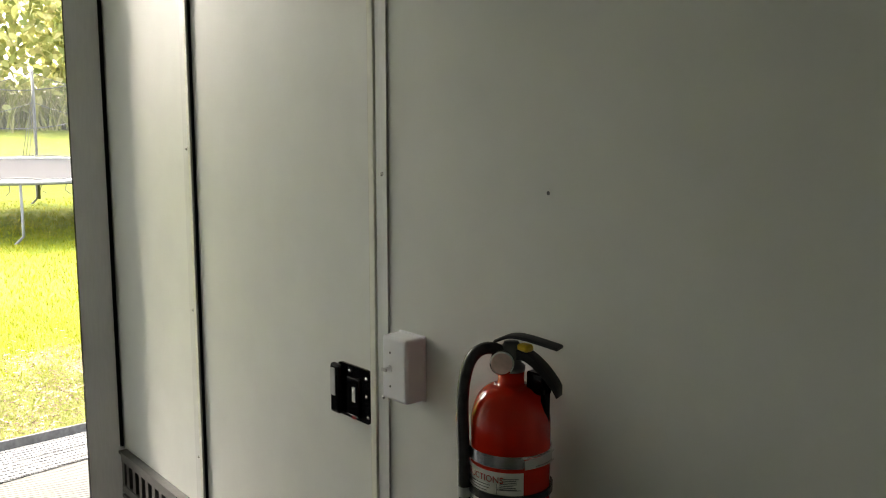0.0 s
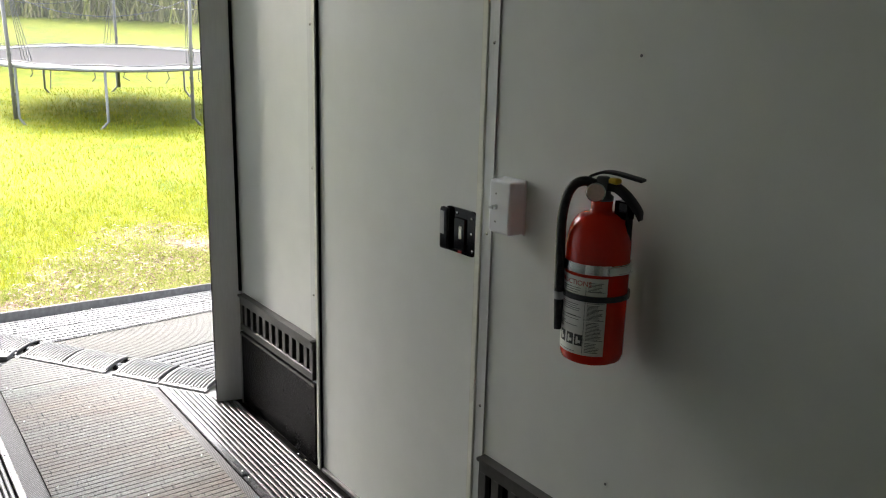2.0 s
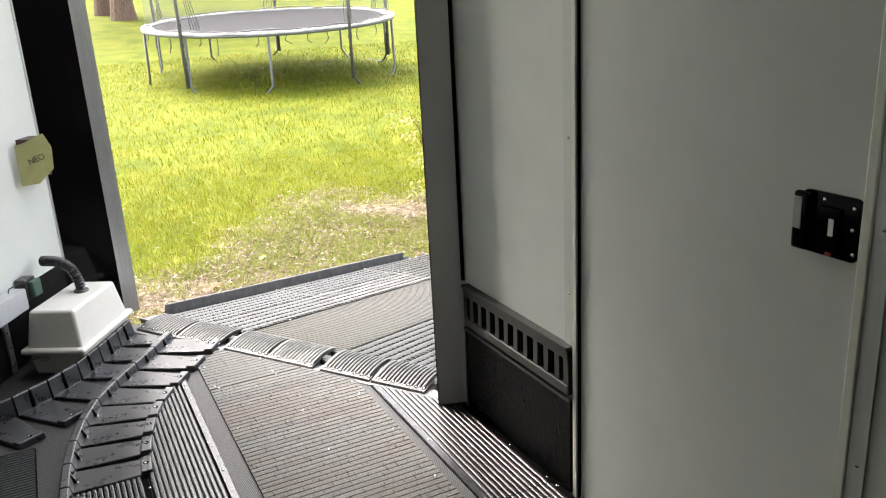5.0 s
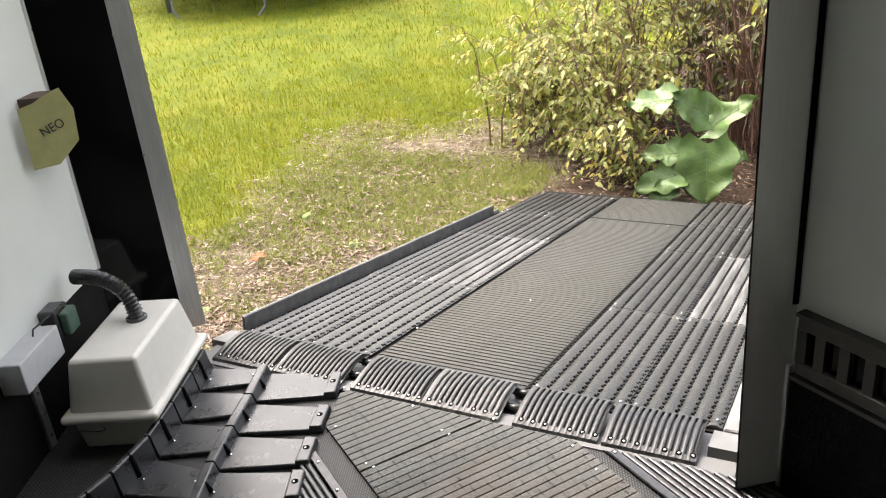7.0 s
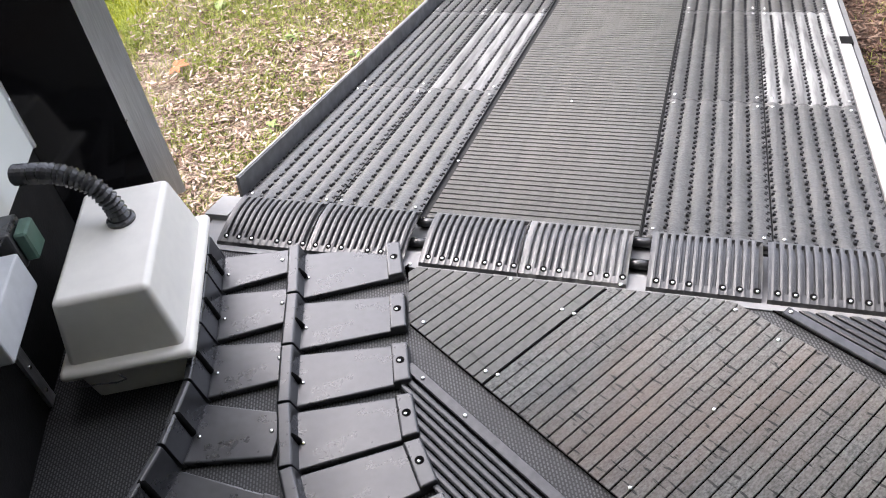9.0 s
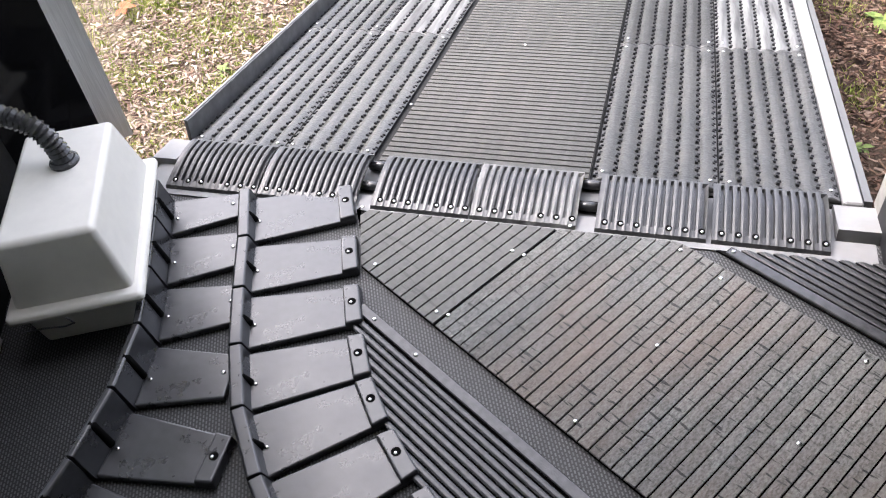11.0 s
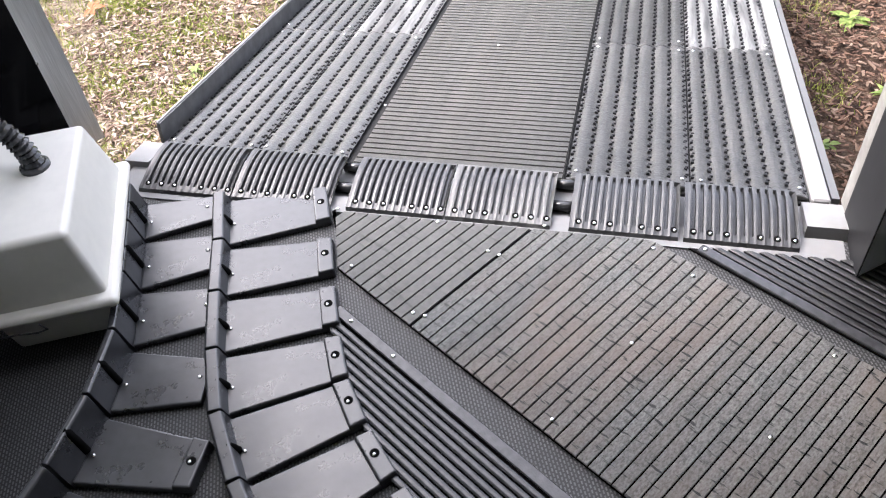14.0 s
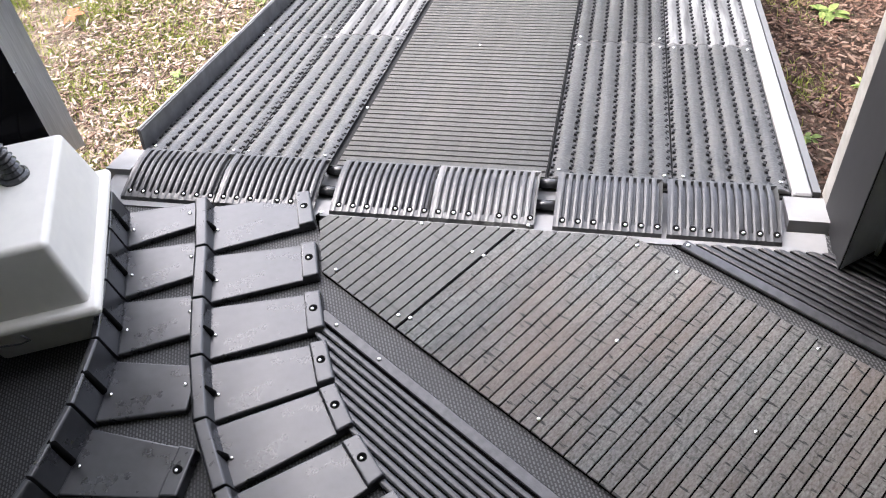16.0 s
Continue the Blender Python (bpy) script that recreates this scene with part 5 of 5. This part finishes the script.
def shrub(x, y, canes, spread, height, leaf_mat, twigs, leaf, label, seed, bare=0.3, toward=(0, 0)):
    """Arching canes with side twigs that droop, leaves in loose alternate rows along the twigs."""
    r = random.Random(seed)
    t = thing("shrub", pose(x, y, ground_z(x, y)), label, "shrub", "shrubs behind the ramp")
    b = bm_new()
    V, F = [], []
    for c in range(canes):
        a = r.uniform(0, 2 * math.pi)
        bx_, by_ = r.gauss(0, spread * 0.3), r.gauss(0, spread * 0.3)
        h = height * r.uniform(0.4, 1.15)
        out = spread * r.uniform(0.3, 1.2)
        ex, ey = bx_ + math.cos(a) * out + toward[0] * h, by_ + math.sin(a) * out + toward[1] * h
        sag = r.uniform(0.2, 0.65)
        pts = []
        for k in range(9):
            u = k / 8
            pts.append(Vector((bx_ + (ex - bx_) * u ** 1.5 + r.gauss(0, 0.012), by_ + (ey - by_) * u ** 1.5 + r.gauss(0, 0.012), h * (1.25 * u - sag * u ** 3))))
        tube(b, pts, 0.006, 5, radii=[0.0075 - 0.0055 * k / 8 for k in range(9)])
        for _ in range(int(twigs * r.uniform(0.6, 1.4))):
            q = 8 * (bare + (1 - bare) * r.random())
            i = min(int(q), 7)
            p0 = pts[i].lerp(pts[i + 1], q - i)
            ta = a + r.gauss(0, 1.1)
            tl = r.uniform(0.1, 0.3)
            tip = p0 + Vector((math.cos(ta) * tl, math.sin(ta) * tl, r.uniform(-0.75, 0.25) * tl))
            mid = (p0 + tip) * 0.5 + Vector((0, 0, 0.18 * tl))
            tube(b, [p0, mid, tip], 0.002, 4, cap=False)
            n = int(tl * r.uniform(32, 52))
            for k in range(n):
                u = (k + 0.6) / n
                p = p0.lerp(mid, u * 2) if u < 0.5 else mid.lerp(tip, u * 2 - 1)
                side = 55 if k % 2 else -55
                m = Matrix.Translation(p) @ pose(0, 0, 0, r.uniform(-35, 35), r.uniform(0, 55), math.degrees(ta) + side + r.uniform(-35, 35))
                z = leaf * r.uniform(0.5, 1.3)
                leaf_geo(V, F, m, z, z * r.uniform(0.42, 0.62))
    tagged(part("stems", b, STEM, t), "thin red-brown arching stems", kind="stuff")
    me = bpy.data.meshes.new("leaves")
    me.from_pydata(V, [], F)
    me.materials.append(leaf_mat)
    ob = new("leaves", me)
    ob.parent = t
    tagged(ob, kind="stuff")
    return t


def by_door(s_, d_):
    return (FRAME @ Vector((s_, d_, 0))).xy


shrub(*by_door(-1.35, 4.1), 40, 0.6, 1.0, LEAF_PALE, 9, 0.056, "pale green leafy shrub with arching stems", 31, 0.12)
shrub(*by_door(-0.72, 3.72), 34, 0.42, 0.95, LEAF_PALE, 9, 0.056, "pale green leafy shrub behind the ramp end", 32, 0.1)
shrub(*by_door(-0.8, 4.6), 38, 0.65, 1.7, LEAF_PALE, 11, 0.056, "tall pale green shrub behind the ramp", 38, 0.1)
shrub(*by_door(0.28, 4.2), 95, 0.5, 1.7, LEAF_DARK, 0.9, 0.06, "bare tangled shrub with brown stems and few leaves", 33, 0.3)
shrub(*by_door(-0.5, 3.36), 14, 0.22, 0.55, LEAF_PALE, 6, 0.05, "low sprig of pale green leaves at the ramp end", 40, 0.1)
shrub(*by_door(0.9, 3.08), 26, 0.26, 0.8, LEAF_YELLOW, 7, 0.07, "yellow-green shrub drooping by the ramp corner", 39, 0.1, (-0.05, -0.05))
shrub(*by_door(0.9, 3.5), 36, 0.36, 1.4, LEAF_YELLOW, 9, 0.075, "yellowing shrub with drooping leaves beside the ramp", 34, 0.08, (0.0, -0.12))
shrub(*by_door(0.75, 5.0), 60, 0.8, 2.0, LEAF_DARK, 9, 0.075, "dense olive green shrub in the rear", 35, 0.04)
shrub(*by_door(-0.3, 5.5), 60, 1.0, 2.2, LEAF_DARK, 9, 0.075, "dense olive green shrub in the rear", 36, 0.04)
shrub(*by_door(2.0, 4.2), 46, 0.9, 2.0, LEAF_DARK, 8, 0.08, "dense olive green shrub in the rear", 37, 0.05)

DOCK = mat("broad_green_leaf", (0.078, 0.135, 0.036), 0.42, var=0.3, scale=14, blotch=0.5, blotch_scale=9, blotch_color=(0.12, 0.16, 0.045), bump=0.25, bump_scale=30, spec=0.4)


VEIN = mat("pale_leaf_veins", (0.13, 0.18, 0.075), 0.5, var=0.1)


def dock_plant(s0, d0):
    x, y = by_door(s0, d0)
    t = thing("dock_plant", Matrix.Translation((x, y, ground_z(x, y) - 0.01)) @ Matrix.Rotation(radians(A_RAMP), 4, "Z"), "broad-leaved green plant growing behind the ramp end", "plant")
    # leaf base (across, outward, up), where the tip points, length, width, turn about the rib
    leaves = (((0.12, -0.06, 0.36), (0.03, -0.2, -1.0), 0.37, 0.37, 4), ((-0.02, -0.06, 0.17), (-0.9, -0.35, -0.3), 0.31, 0.22, 20),
              ((-0.03, 0.0, 0.28), (-1.0, -0.25, -0.05), 0.27, 0.18, 30), ((-0.12, 0.04, 0.6), (-1.0, -0.1, -0.12), 0.28, 0.22, 40),
              ((0.1, 0.05, 0.5), (-0.55, -0.25, 0.45), 0.27, 0.24, 10), ((0.11, 0.02, 0.43), (0.72, -0.1, 0.6), 0.35, 0.19, -28),
              ((0.2, 0.0, 0.3), (0.8, -0.2, -0.2), 0.17, 0.13, -25), ((-0.08, -0.08, 0.08), (-0.4, -0.5, -0.25), 0.2, 0.16, 5))
    for i, (base, tip, L, W, turn) in enumerate(leaves):
        r = random.Random(400 + i)
        base = Vector(base)
        xd = Vector(tip).normalized()
        nd = Vector((0.1, -0.93, 0.35))
        nd = (nd - xd * nd.dot(xd)).normalized()
        M = Matrix.Translation(base) @ Matrix((xd, nd.cross(xd), nd)).transposed().to_4x4() @ Matrix.Rotation(radians(turn), 4, "X")
        b = bm_new()
        tube(b, [(0, 0, 0), tuple(base * 0.5 + Vector((0, 0.02, 0.05))), tuple(base)], 0.006, 6)
        part("leaf_stalk", b, DOCK, t)
        b = bm_new()
        nu, nv = 12, 8
        grid = []
        for j in range(nu + 1):
            u = j / nu
            wf = 0.03 if u >= 1 else min(1.0, 0.55 + 2.4 * u) * (1 - u ** 2.2) ** 0.8
            row = []
            for q in range(nv + 1):
                v_ = (q / nv - 0.5) * 2
                back = -0.2 * L * (abs(v_) ** 1.3) * max(0, 1 - u * 2.6)
                zz = -0.1 * L * u * u + 0.1 * W * abs(v_) + 0.03 * math.sin(14 * u + 4 * v_ + i) * abs(v_) ** 1.4 + r.uniform(-0.002, 0.002)
                row.append(b.verts.new(M @ Vector((u * L + back, v_ * wf * W / 2 * (1 + 0.1 * math.sin(19 * u + 2 * i + 3 * (v_ > 0))), zz))))
            grid.append(row)
        for r0, r1 in zip(grid, grid[1:]):
            for q in range(nv):
                b.faces.new((r0[q], r0[q + 1], r1[q + 1], r1[q]))
        lf = part("leaf", b, DOCK, t, smooth=True)
        b = bm_new()
        up = Vector((0, 0, 0.003))
        tube(b, [M @ (Vector((u * L * 0.92, 0, -0.1 * L * u * u)) + up) for u in (0, 0.3, 0.6, 1.0)], 0.003, 5, radii=[0.004, 0.003, 0.002, 0.001])
        for u in (0.1, 0.25, 0.42, 0.58):
            for sg in (-1, 1):
                tube(b, [M @ (Vector(((u + 0.16 * q) * L, sg * q * W * 0.36, -0.1 * L * u * u + 0.075 * W * q)) + up) for q in (0, 0.5, 0.9)], 0.0016, 4)
        tagged(part("veins", b, VEIN, lf), kind="stuff")
    return t


dock_plant(-0.08, 3.2)

slab = thing("stone_slab", FRAME @ pose(0.42, 3.3, -0.6), "dark flat stone slab behind the ramp end", "slab")
b = bm_new()
box(b, -0.12, 0.26, -0.1, 0.18, -0.06, -0.008, taper=0.012)
bevel(b, 0.01, 2)
part("stone", b, mat("dark_slate", (0.024, 0.021, 0.019), 0.9, var=0.35, scale=30, bump=0.5, bump_scale=40, spec=0.15), slab)


LEAF_WEED = island_mat("weed_leaves", [(0.09, 0.14, 0.03), (0.14, 0.19, 0.045), (0.18, 0.22, 0.06)], 0.5, 0.3, 0.3)


def weed(s, d, n, size, seed):
    p = FRAME @ Vector((s, d, 0))
    r = random.Random(seed)
    t = thing("weed", pose(p.x, p.y, ground_z(p.x, p.y)), "small green weed growing in the wood chips", "weed", "weeds in the wood chips")
    V, F = [], []
    n += 6
    size *= 0.5
    for i in range(n):
        m = pose(r.gauss(0, 0.015), r.gauss(0, 0.015), r.uniform(0.0, 0.03), r.uniform(-15, 15), r.uniform(-40, -5), 360 * i / n + r.uniform(-25, 25))
        leaf_geo(V, F, m, size * r.uniform(0.6, 1.2), size * 0.5 * r.uniform(0.7, 1.1), 0.5)
    me = bpy.data.meshes.new("leaves")
    me.from_pydata(V, [], F)
    me.materials.append(LEAF_WEED)
    new("leaves", me).parent = t


for i, (s, d, n, z) in enumerate(((0.98, 0.62, 7, 0.1), (0.93, 0.22, 6, 0.08), (1.15, 1.25, 8, 0.12), (0.9, 0.95, 5, 0.07), (1.3, 0.8, 6, 0.09), (1.05, 1.75, 9, 0.14), (-1.5, 1.15, 7, 0.08),
                                  (-2.05, 0.95, 6, 0.07), (-1.75, 1.9, 7, 0.08), (-1.35, 1.75, 6, 0.07), (-2.3, 2.2, 8, 0.09))):
    weed(s, d, n, z, 500 + i)
p = FRAME @ Vector((-2.2, 1.56, 0))
oak = thing("fallen_leaf", pose(p.x, p.y, ground_z(p.x, p.y) + 0.036, 12, -8, 40), "rust-orange fallen leaf on the wood chips", "leaf")
V, F = [], []
for a in (0, 55, -55, 110, -110):
    leaf_geo(V, F, pose(0, 0, 0, 0, -12, a), 0.055 if a else 0.07, 0.03)
me = bpy.data.meshes.new("blade")
me.from_pydata(V, [], F)
me.materials.append(mat("rust_leaf", (0.26, 0.045, 0.004), 0.8, var=0.2, scale=80))
new("blade", me).parent = oak

# ---- trampoline ----
TR = 2.3
tr = thing("trampoline", pose(-14.8, 3.08, 0.035, 1.0, 3.9, 0), "large round trampoline with a net on steel tube legs", "trampoline")
DECK_Z = 0.99


def ring_pt(a, r, z):
    return (r * math.cos(radians(a)), r * math.sin(radians(a)), z)


b = bm_new()
tube(b, [ring_pt(a, TR, DECK_Z - 0.03) for a in range(0, 361, 6)], 0.024, 8, cap=False)
part("ring", b, GALV, tr, smooth=True)
JUMP = mat("black_trampoline_mat", (0.026, 0.025, 0.028), 0.9, var=0.15, scale=60, spec=0.15)
b = bm_new()
lathe(b, [(0.01, DECK_Z - 0.02), (TR - 0.2, DECK_Z - 0.02), (TR - 0.2, DECK_Z - 0.012), (0.01, DECK_Z - 0.012)], 72)
part("jump_mat", b, JUMP, tr)
PAD = mat("faded_white_pad", (0.36, 0.36, 0.37), 0.55, var=0.12, scale=14, blotch=0.5, blotch_scale=5, blotch_color=(0.3, 0.3, 0.31))
b = bm_new()
lathe(b, [(TR - 0.17, DECK_Z - 0.01), (TR + 0.02, DECK_Z - 0.012), (TR + 0.02, DECK_Z + 0.01), (TR - 0.17, DECK_Z + 0.012)], 72, closed=True)
for v in b.verts:      # the pad is creased and has slipped in places
    ang = math.atan2(v.co.y, v.co.x)
    v.co.z += 0.012 * noise.noise(Vector((ang * 7, v.co.length * 3, 2)))
    if v.co.xy.length < TR - 0.1:
        k = 1 + 0.03 * noise.noise(Vector((ang * 4, 0, 5)))
        v.co.x, v.co.y = v.co.x * k, v.co.y * k
part("safety_pad", b, PAD, tr, "faded pale spring pad")
b = bm_new()
for k in range(72):
    tube(b, [ring_pt(k * 5, TR - 0.3, DECK_Z - 0.016), ring_pt(k * 5, TR - 0.02, DECK_Z - 0.03)], 0.008, 5)
tagged(part("springs", b, GALV, tr), kind="stuff")
for k in range(5):
    a0 = -53 + 72 * k
    b = bm_new()
    pts = [ring_pt(a0, TR, DECK_Z - 0.04), ring_pt(a0, TR + 0.02, 0.14), ring_pt(a0 + 2, TR + 0.02, 0.05), ring_pt(a0 + 4, TR, -0.03)]
    pts += [ring_pt(a0 + j, TR - 0.02, -0.06) for j in range(9, 30, 5)]
    pts += [ring_pt(a0 + 32, TR, -0.03), ring_pt(a0 + 34, TR + 0.02, 0.05), ring_pt(a0 + 36, TR + 0.02, 0.14), ring_pt(a0 + 36, TR, DECK_Z - 0.04)]
    tube(b, pts, 0.022, 8)
    part("leg", b, GALV, tr, "bent steel tube leg", True)
    b = bm_new()
    tube(b, [ring_pt(a0 - 1, TR + 0.05, 0.12), ring_pt(a0 - 1, TR + 0.05, 1.2), ring_pt(a0 - 1, TR + 0.1, 2.75)], 0.03, 8)
    pole = part("net_pole", b, DARKGREY, tr, "upright net pole", True)
    for z in (0.5, 0.8, 1.12):
        b = bm_new()
        lathe(b, [(0.037, z), (0.037, z + 0.05)], 10, Matrix.Translation(Vector(ring_pt(a0 - 1, TR + 0.045, 0))))
        part("clamp", b, INK, pole)
b = bm_new()
r_ = random.Random(9)
for k in range(30):
    a = k * 12 + r_.uniform(-4, 4)
    l = r_.uniform(0.08, 0.3)
    tube(b, [ring_pt(a, TR - 0.05, DECK_Z - 0.05), ring_pt(a + r_.uniform(-1, 1), TR - 0.04, DECK_Z - 0.05 - l * 0.6), ring_pt(a + r_.uniform(-1.5, 1.5), TR - 0.02, DECK_Z - 0.05 - l)], 0.008, 5)
tagged(part("tie_straps", b, INK, tr, "loose dark tie straps"), kind="stuff")
b = bm_new()
for k in range(5):
    a0 = -54 + 72 * k
    for z0, sag in ((2.7, 0.32), (2.1, 0.3)):
        tube(b, [ring_pt(a0 + 72 * j / 10, TR - 0.02, z0 - sag * 4 * (j / 10) * (1 - j / 10)) for j in range(11)], 0.007, 5)
part("net_ropes", b, INK, tr, "sagging net ropes")
b = bm_new()
tube(b, [ring_pt(a, TR - 0.08 + 0.05 * math.sin(a * 0.31), DECK_Z + 0.035 + 0.012 * math.sin(a * 0.17) + 0.006 * math.sin(a * 0.53 + 1)) for a in range(0, 361, 3)], 0.011, 5, cap=False)
part("net_hem", b, DARKGREY, tr, "loose dark hem of the net lying on the pad", True)
for k in range(5):
    a0 = -54 + 72 * k
    b = bm_new()
    for j in range(4):
        w_ = 1.5 + 1.6 * j
        tube(b, [ring_pt(a0 + w_ * u, TR - 0.05 - 0.1 * u, 2.3 - (2.3 - DECK_Z - 0.06) * u ** (0.7 + 0.1 * j)) for u in (0, 0.05, 0.15, 0.3, 0.5, 0.75, 1.0)], 0.006, 5)
    tagged(part("net_fold", b, DARKGREY, tr, "dark gathered folds of the net by a pole", True), kind="stuff")


def net_material():
    m = bpy.data.materials.new("fine_dark_net")
    m.use_nodes = True
    n, lk = m.node_tree.nodes, m.node_tree.links.new
    tp = n.new("ShaderNodeBsdfTransparent")
    ms = n.new("ShaderNodeMixShader")
    n["Principled BSDF"].inputs["Base Color"].default_value = (0.12, 0.125, 0.13, 1)
    n["Principled BSDF"].inputs["Roughness"].default_value = 0.7
    ms.inputs["Fac"].default_value = 0.16
    lk(tp.outputs[0], ms.inputs[1])
    lk(n["Principled BSDF"].outputs[0], ms.inputs[2])
    lk(ms.outputs[0], n["Material Output"].inputs["Surface"])
    return m


b = bm_new()
prev = None
for k in range(61):
    a = 6 * k
    u = ((a + 54) % 72) / 72
    top = 2.7 - 0.32 * 4 * u * (1 - u)
    cur = [b.verts.new(ring_pt(a, TR - 0.03 - 0.05 * math.sin(math.pi * u), z)) for z in (DECK_Z + 0.02, 0.5 * (DECK_Z + top), top)]
    if prev:
        for q in range(2):
            b.faces.new((prev[q], cur[q], cur[q + 1], prev[q + 1]))
    prev = cur
part("net", b, net_material(), tr, "fine see-through safety net", True)

# ---- far trees and hedge ----
BARK = mat("brown_bark", (0.12, 0.075, 0.055), 0.85, var=0.4, scale=12, stretch=(3, 3, 0.5), bump=0.6, bump_scale=14)


def far_tree(x, y, r0, h, seed, leaf_mat, label):
    r = random.Random(seed)
    t = thing("tree", pose(x, y, ground_z(x, y)), label, "tree", "trees beyond the lawn")
    b = bm_new()
    tube(b, [(0, 0, -0.1), (0.03, 0, 0.5), (0.05, 0.05, 2.0), (0.0, 0.1, h * 0.6), (0.1, 0.0, h)], r0, 12, radii=[r0 * 1.35, r0 * 1.05, r0, r0 * 0.7, r0 * 0.2])
    limbs = []
    for k in range(9):
        a, z = r.uniform(0, 6.28), h * r.uniform(0.35, 0.85)
        e = Vector((math.cos(a) * h * 0.28, math.sin(a) * h * 0.28, z + h * 0.16))
        tube(b, [(0.03, 0.05, z), tuple(e * 0.5 + Vector((0, 0, z * 0.5))), tuple(e)], r0 * 0.25, 6, radii=[r0 * 0.35, r0 * 0.2, r0 * 0.06])
        limbs.append(e)
    part("trunk", b, BARK, t)
    V, F = [], []
    for e in limbs:
        for _ in range(260):
            p = e + Vector((r.gauss(0, h * 0.1), r.gauss(0, h * 0.1), r.gauss(0, h * 0.08)))
            leaf_geo(V, F, Matrix.Translation(p) @ pose(0, 0, 0, r.uniform(-60, 60), r.uniform(-60, 60), r.uniform(0, 360)), 0.28, 0.18)
    me = bpy.data.meshes.new("crown")
    me.from_pydata(V, [], F)
    me.materials.append(leaf_mat)
    ob = new("crown", me)
    ob.parent = t
    tagged(ob, kind="stuff")


far_tree(-25.5, 1.6, 0.3, 9, 61, LEAF_DARK, "tall tree with a brown trunk at the lawn edge")
far_tree(-27.0, 1.2, 0.22, 8, 62, LEAF_DARK, "slimmer brown-trunked tree at the lawn edge")
V, F = [], []
r = random.Random(77)
for _ in range(17000):
    y = r.uniform(-10, 30)
    x = -39 - 1.5 * math.sin(y * 0.6) + r.gauss(0, 1.2) + (4 if y > 22 else 0)
    top = 6.5 + 1.5 * math.sin(y * 0.9) + 1.2 * math.sin(y * 2.3 + 1)
    z = ground_z(x, y) + top * r.random() ** 0.8
    leaf_geo(V, F, Matrix.Translation((x, y, z)) @ pose(0, 0, 0, r.uniform(-70, 70), r.uniform(-70, 70), r.uniform(0, 360)), r.uniform(0.3, 0.6), 0.3)
HEDGE = island_mat("hedge_leaves", [(0.16, 0.2, 0.07), (0.28, 0.3, 0.11), (0.4, 0.38, 0.16), (0.2, 0.23, 0.08), (0.45, 0.41, 0.22)], 0.7, 0.2, 0.55)
stuff("far_hedge", V, F, HEDGE, "tall tangled hedge of green bushes beyond the lawn", "hedge")
V, F = blades(5000, lambda q: (-36.8 + q.normal(0, 0.8), q.uniform(3, 22)), lambda x, y, q: True, 1.5, 0.035, 24)
stuff("tall_dry_grass", V, F, DRY, "tall pale dry grass before the hedge", "grass")
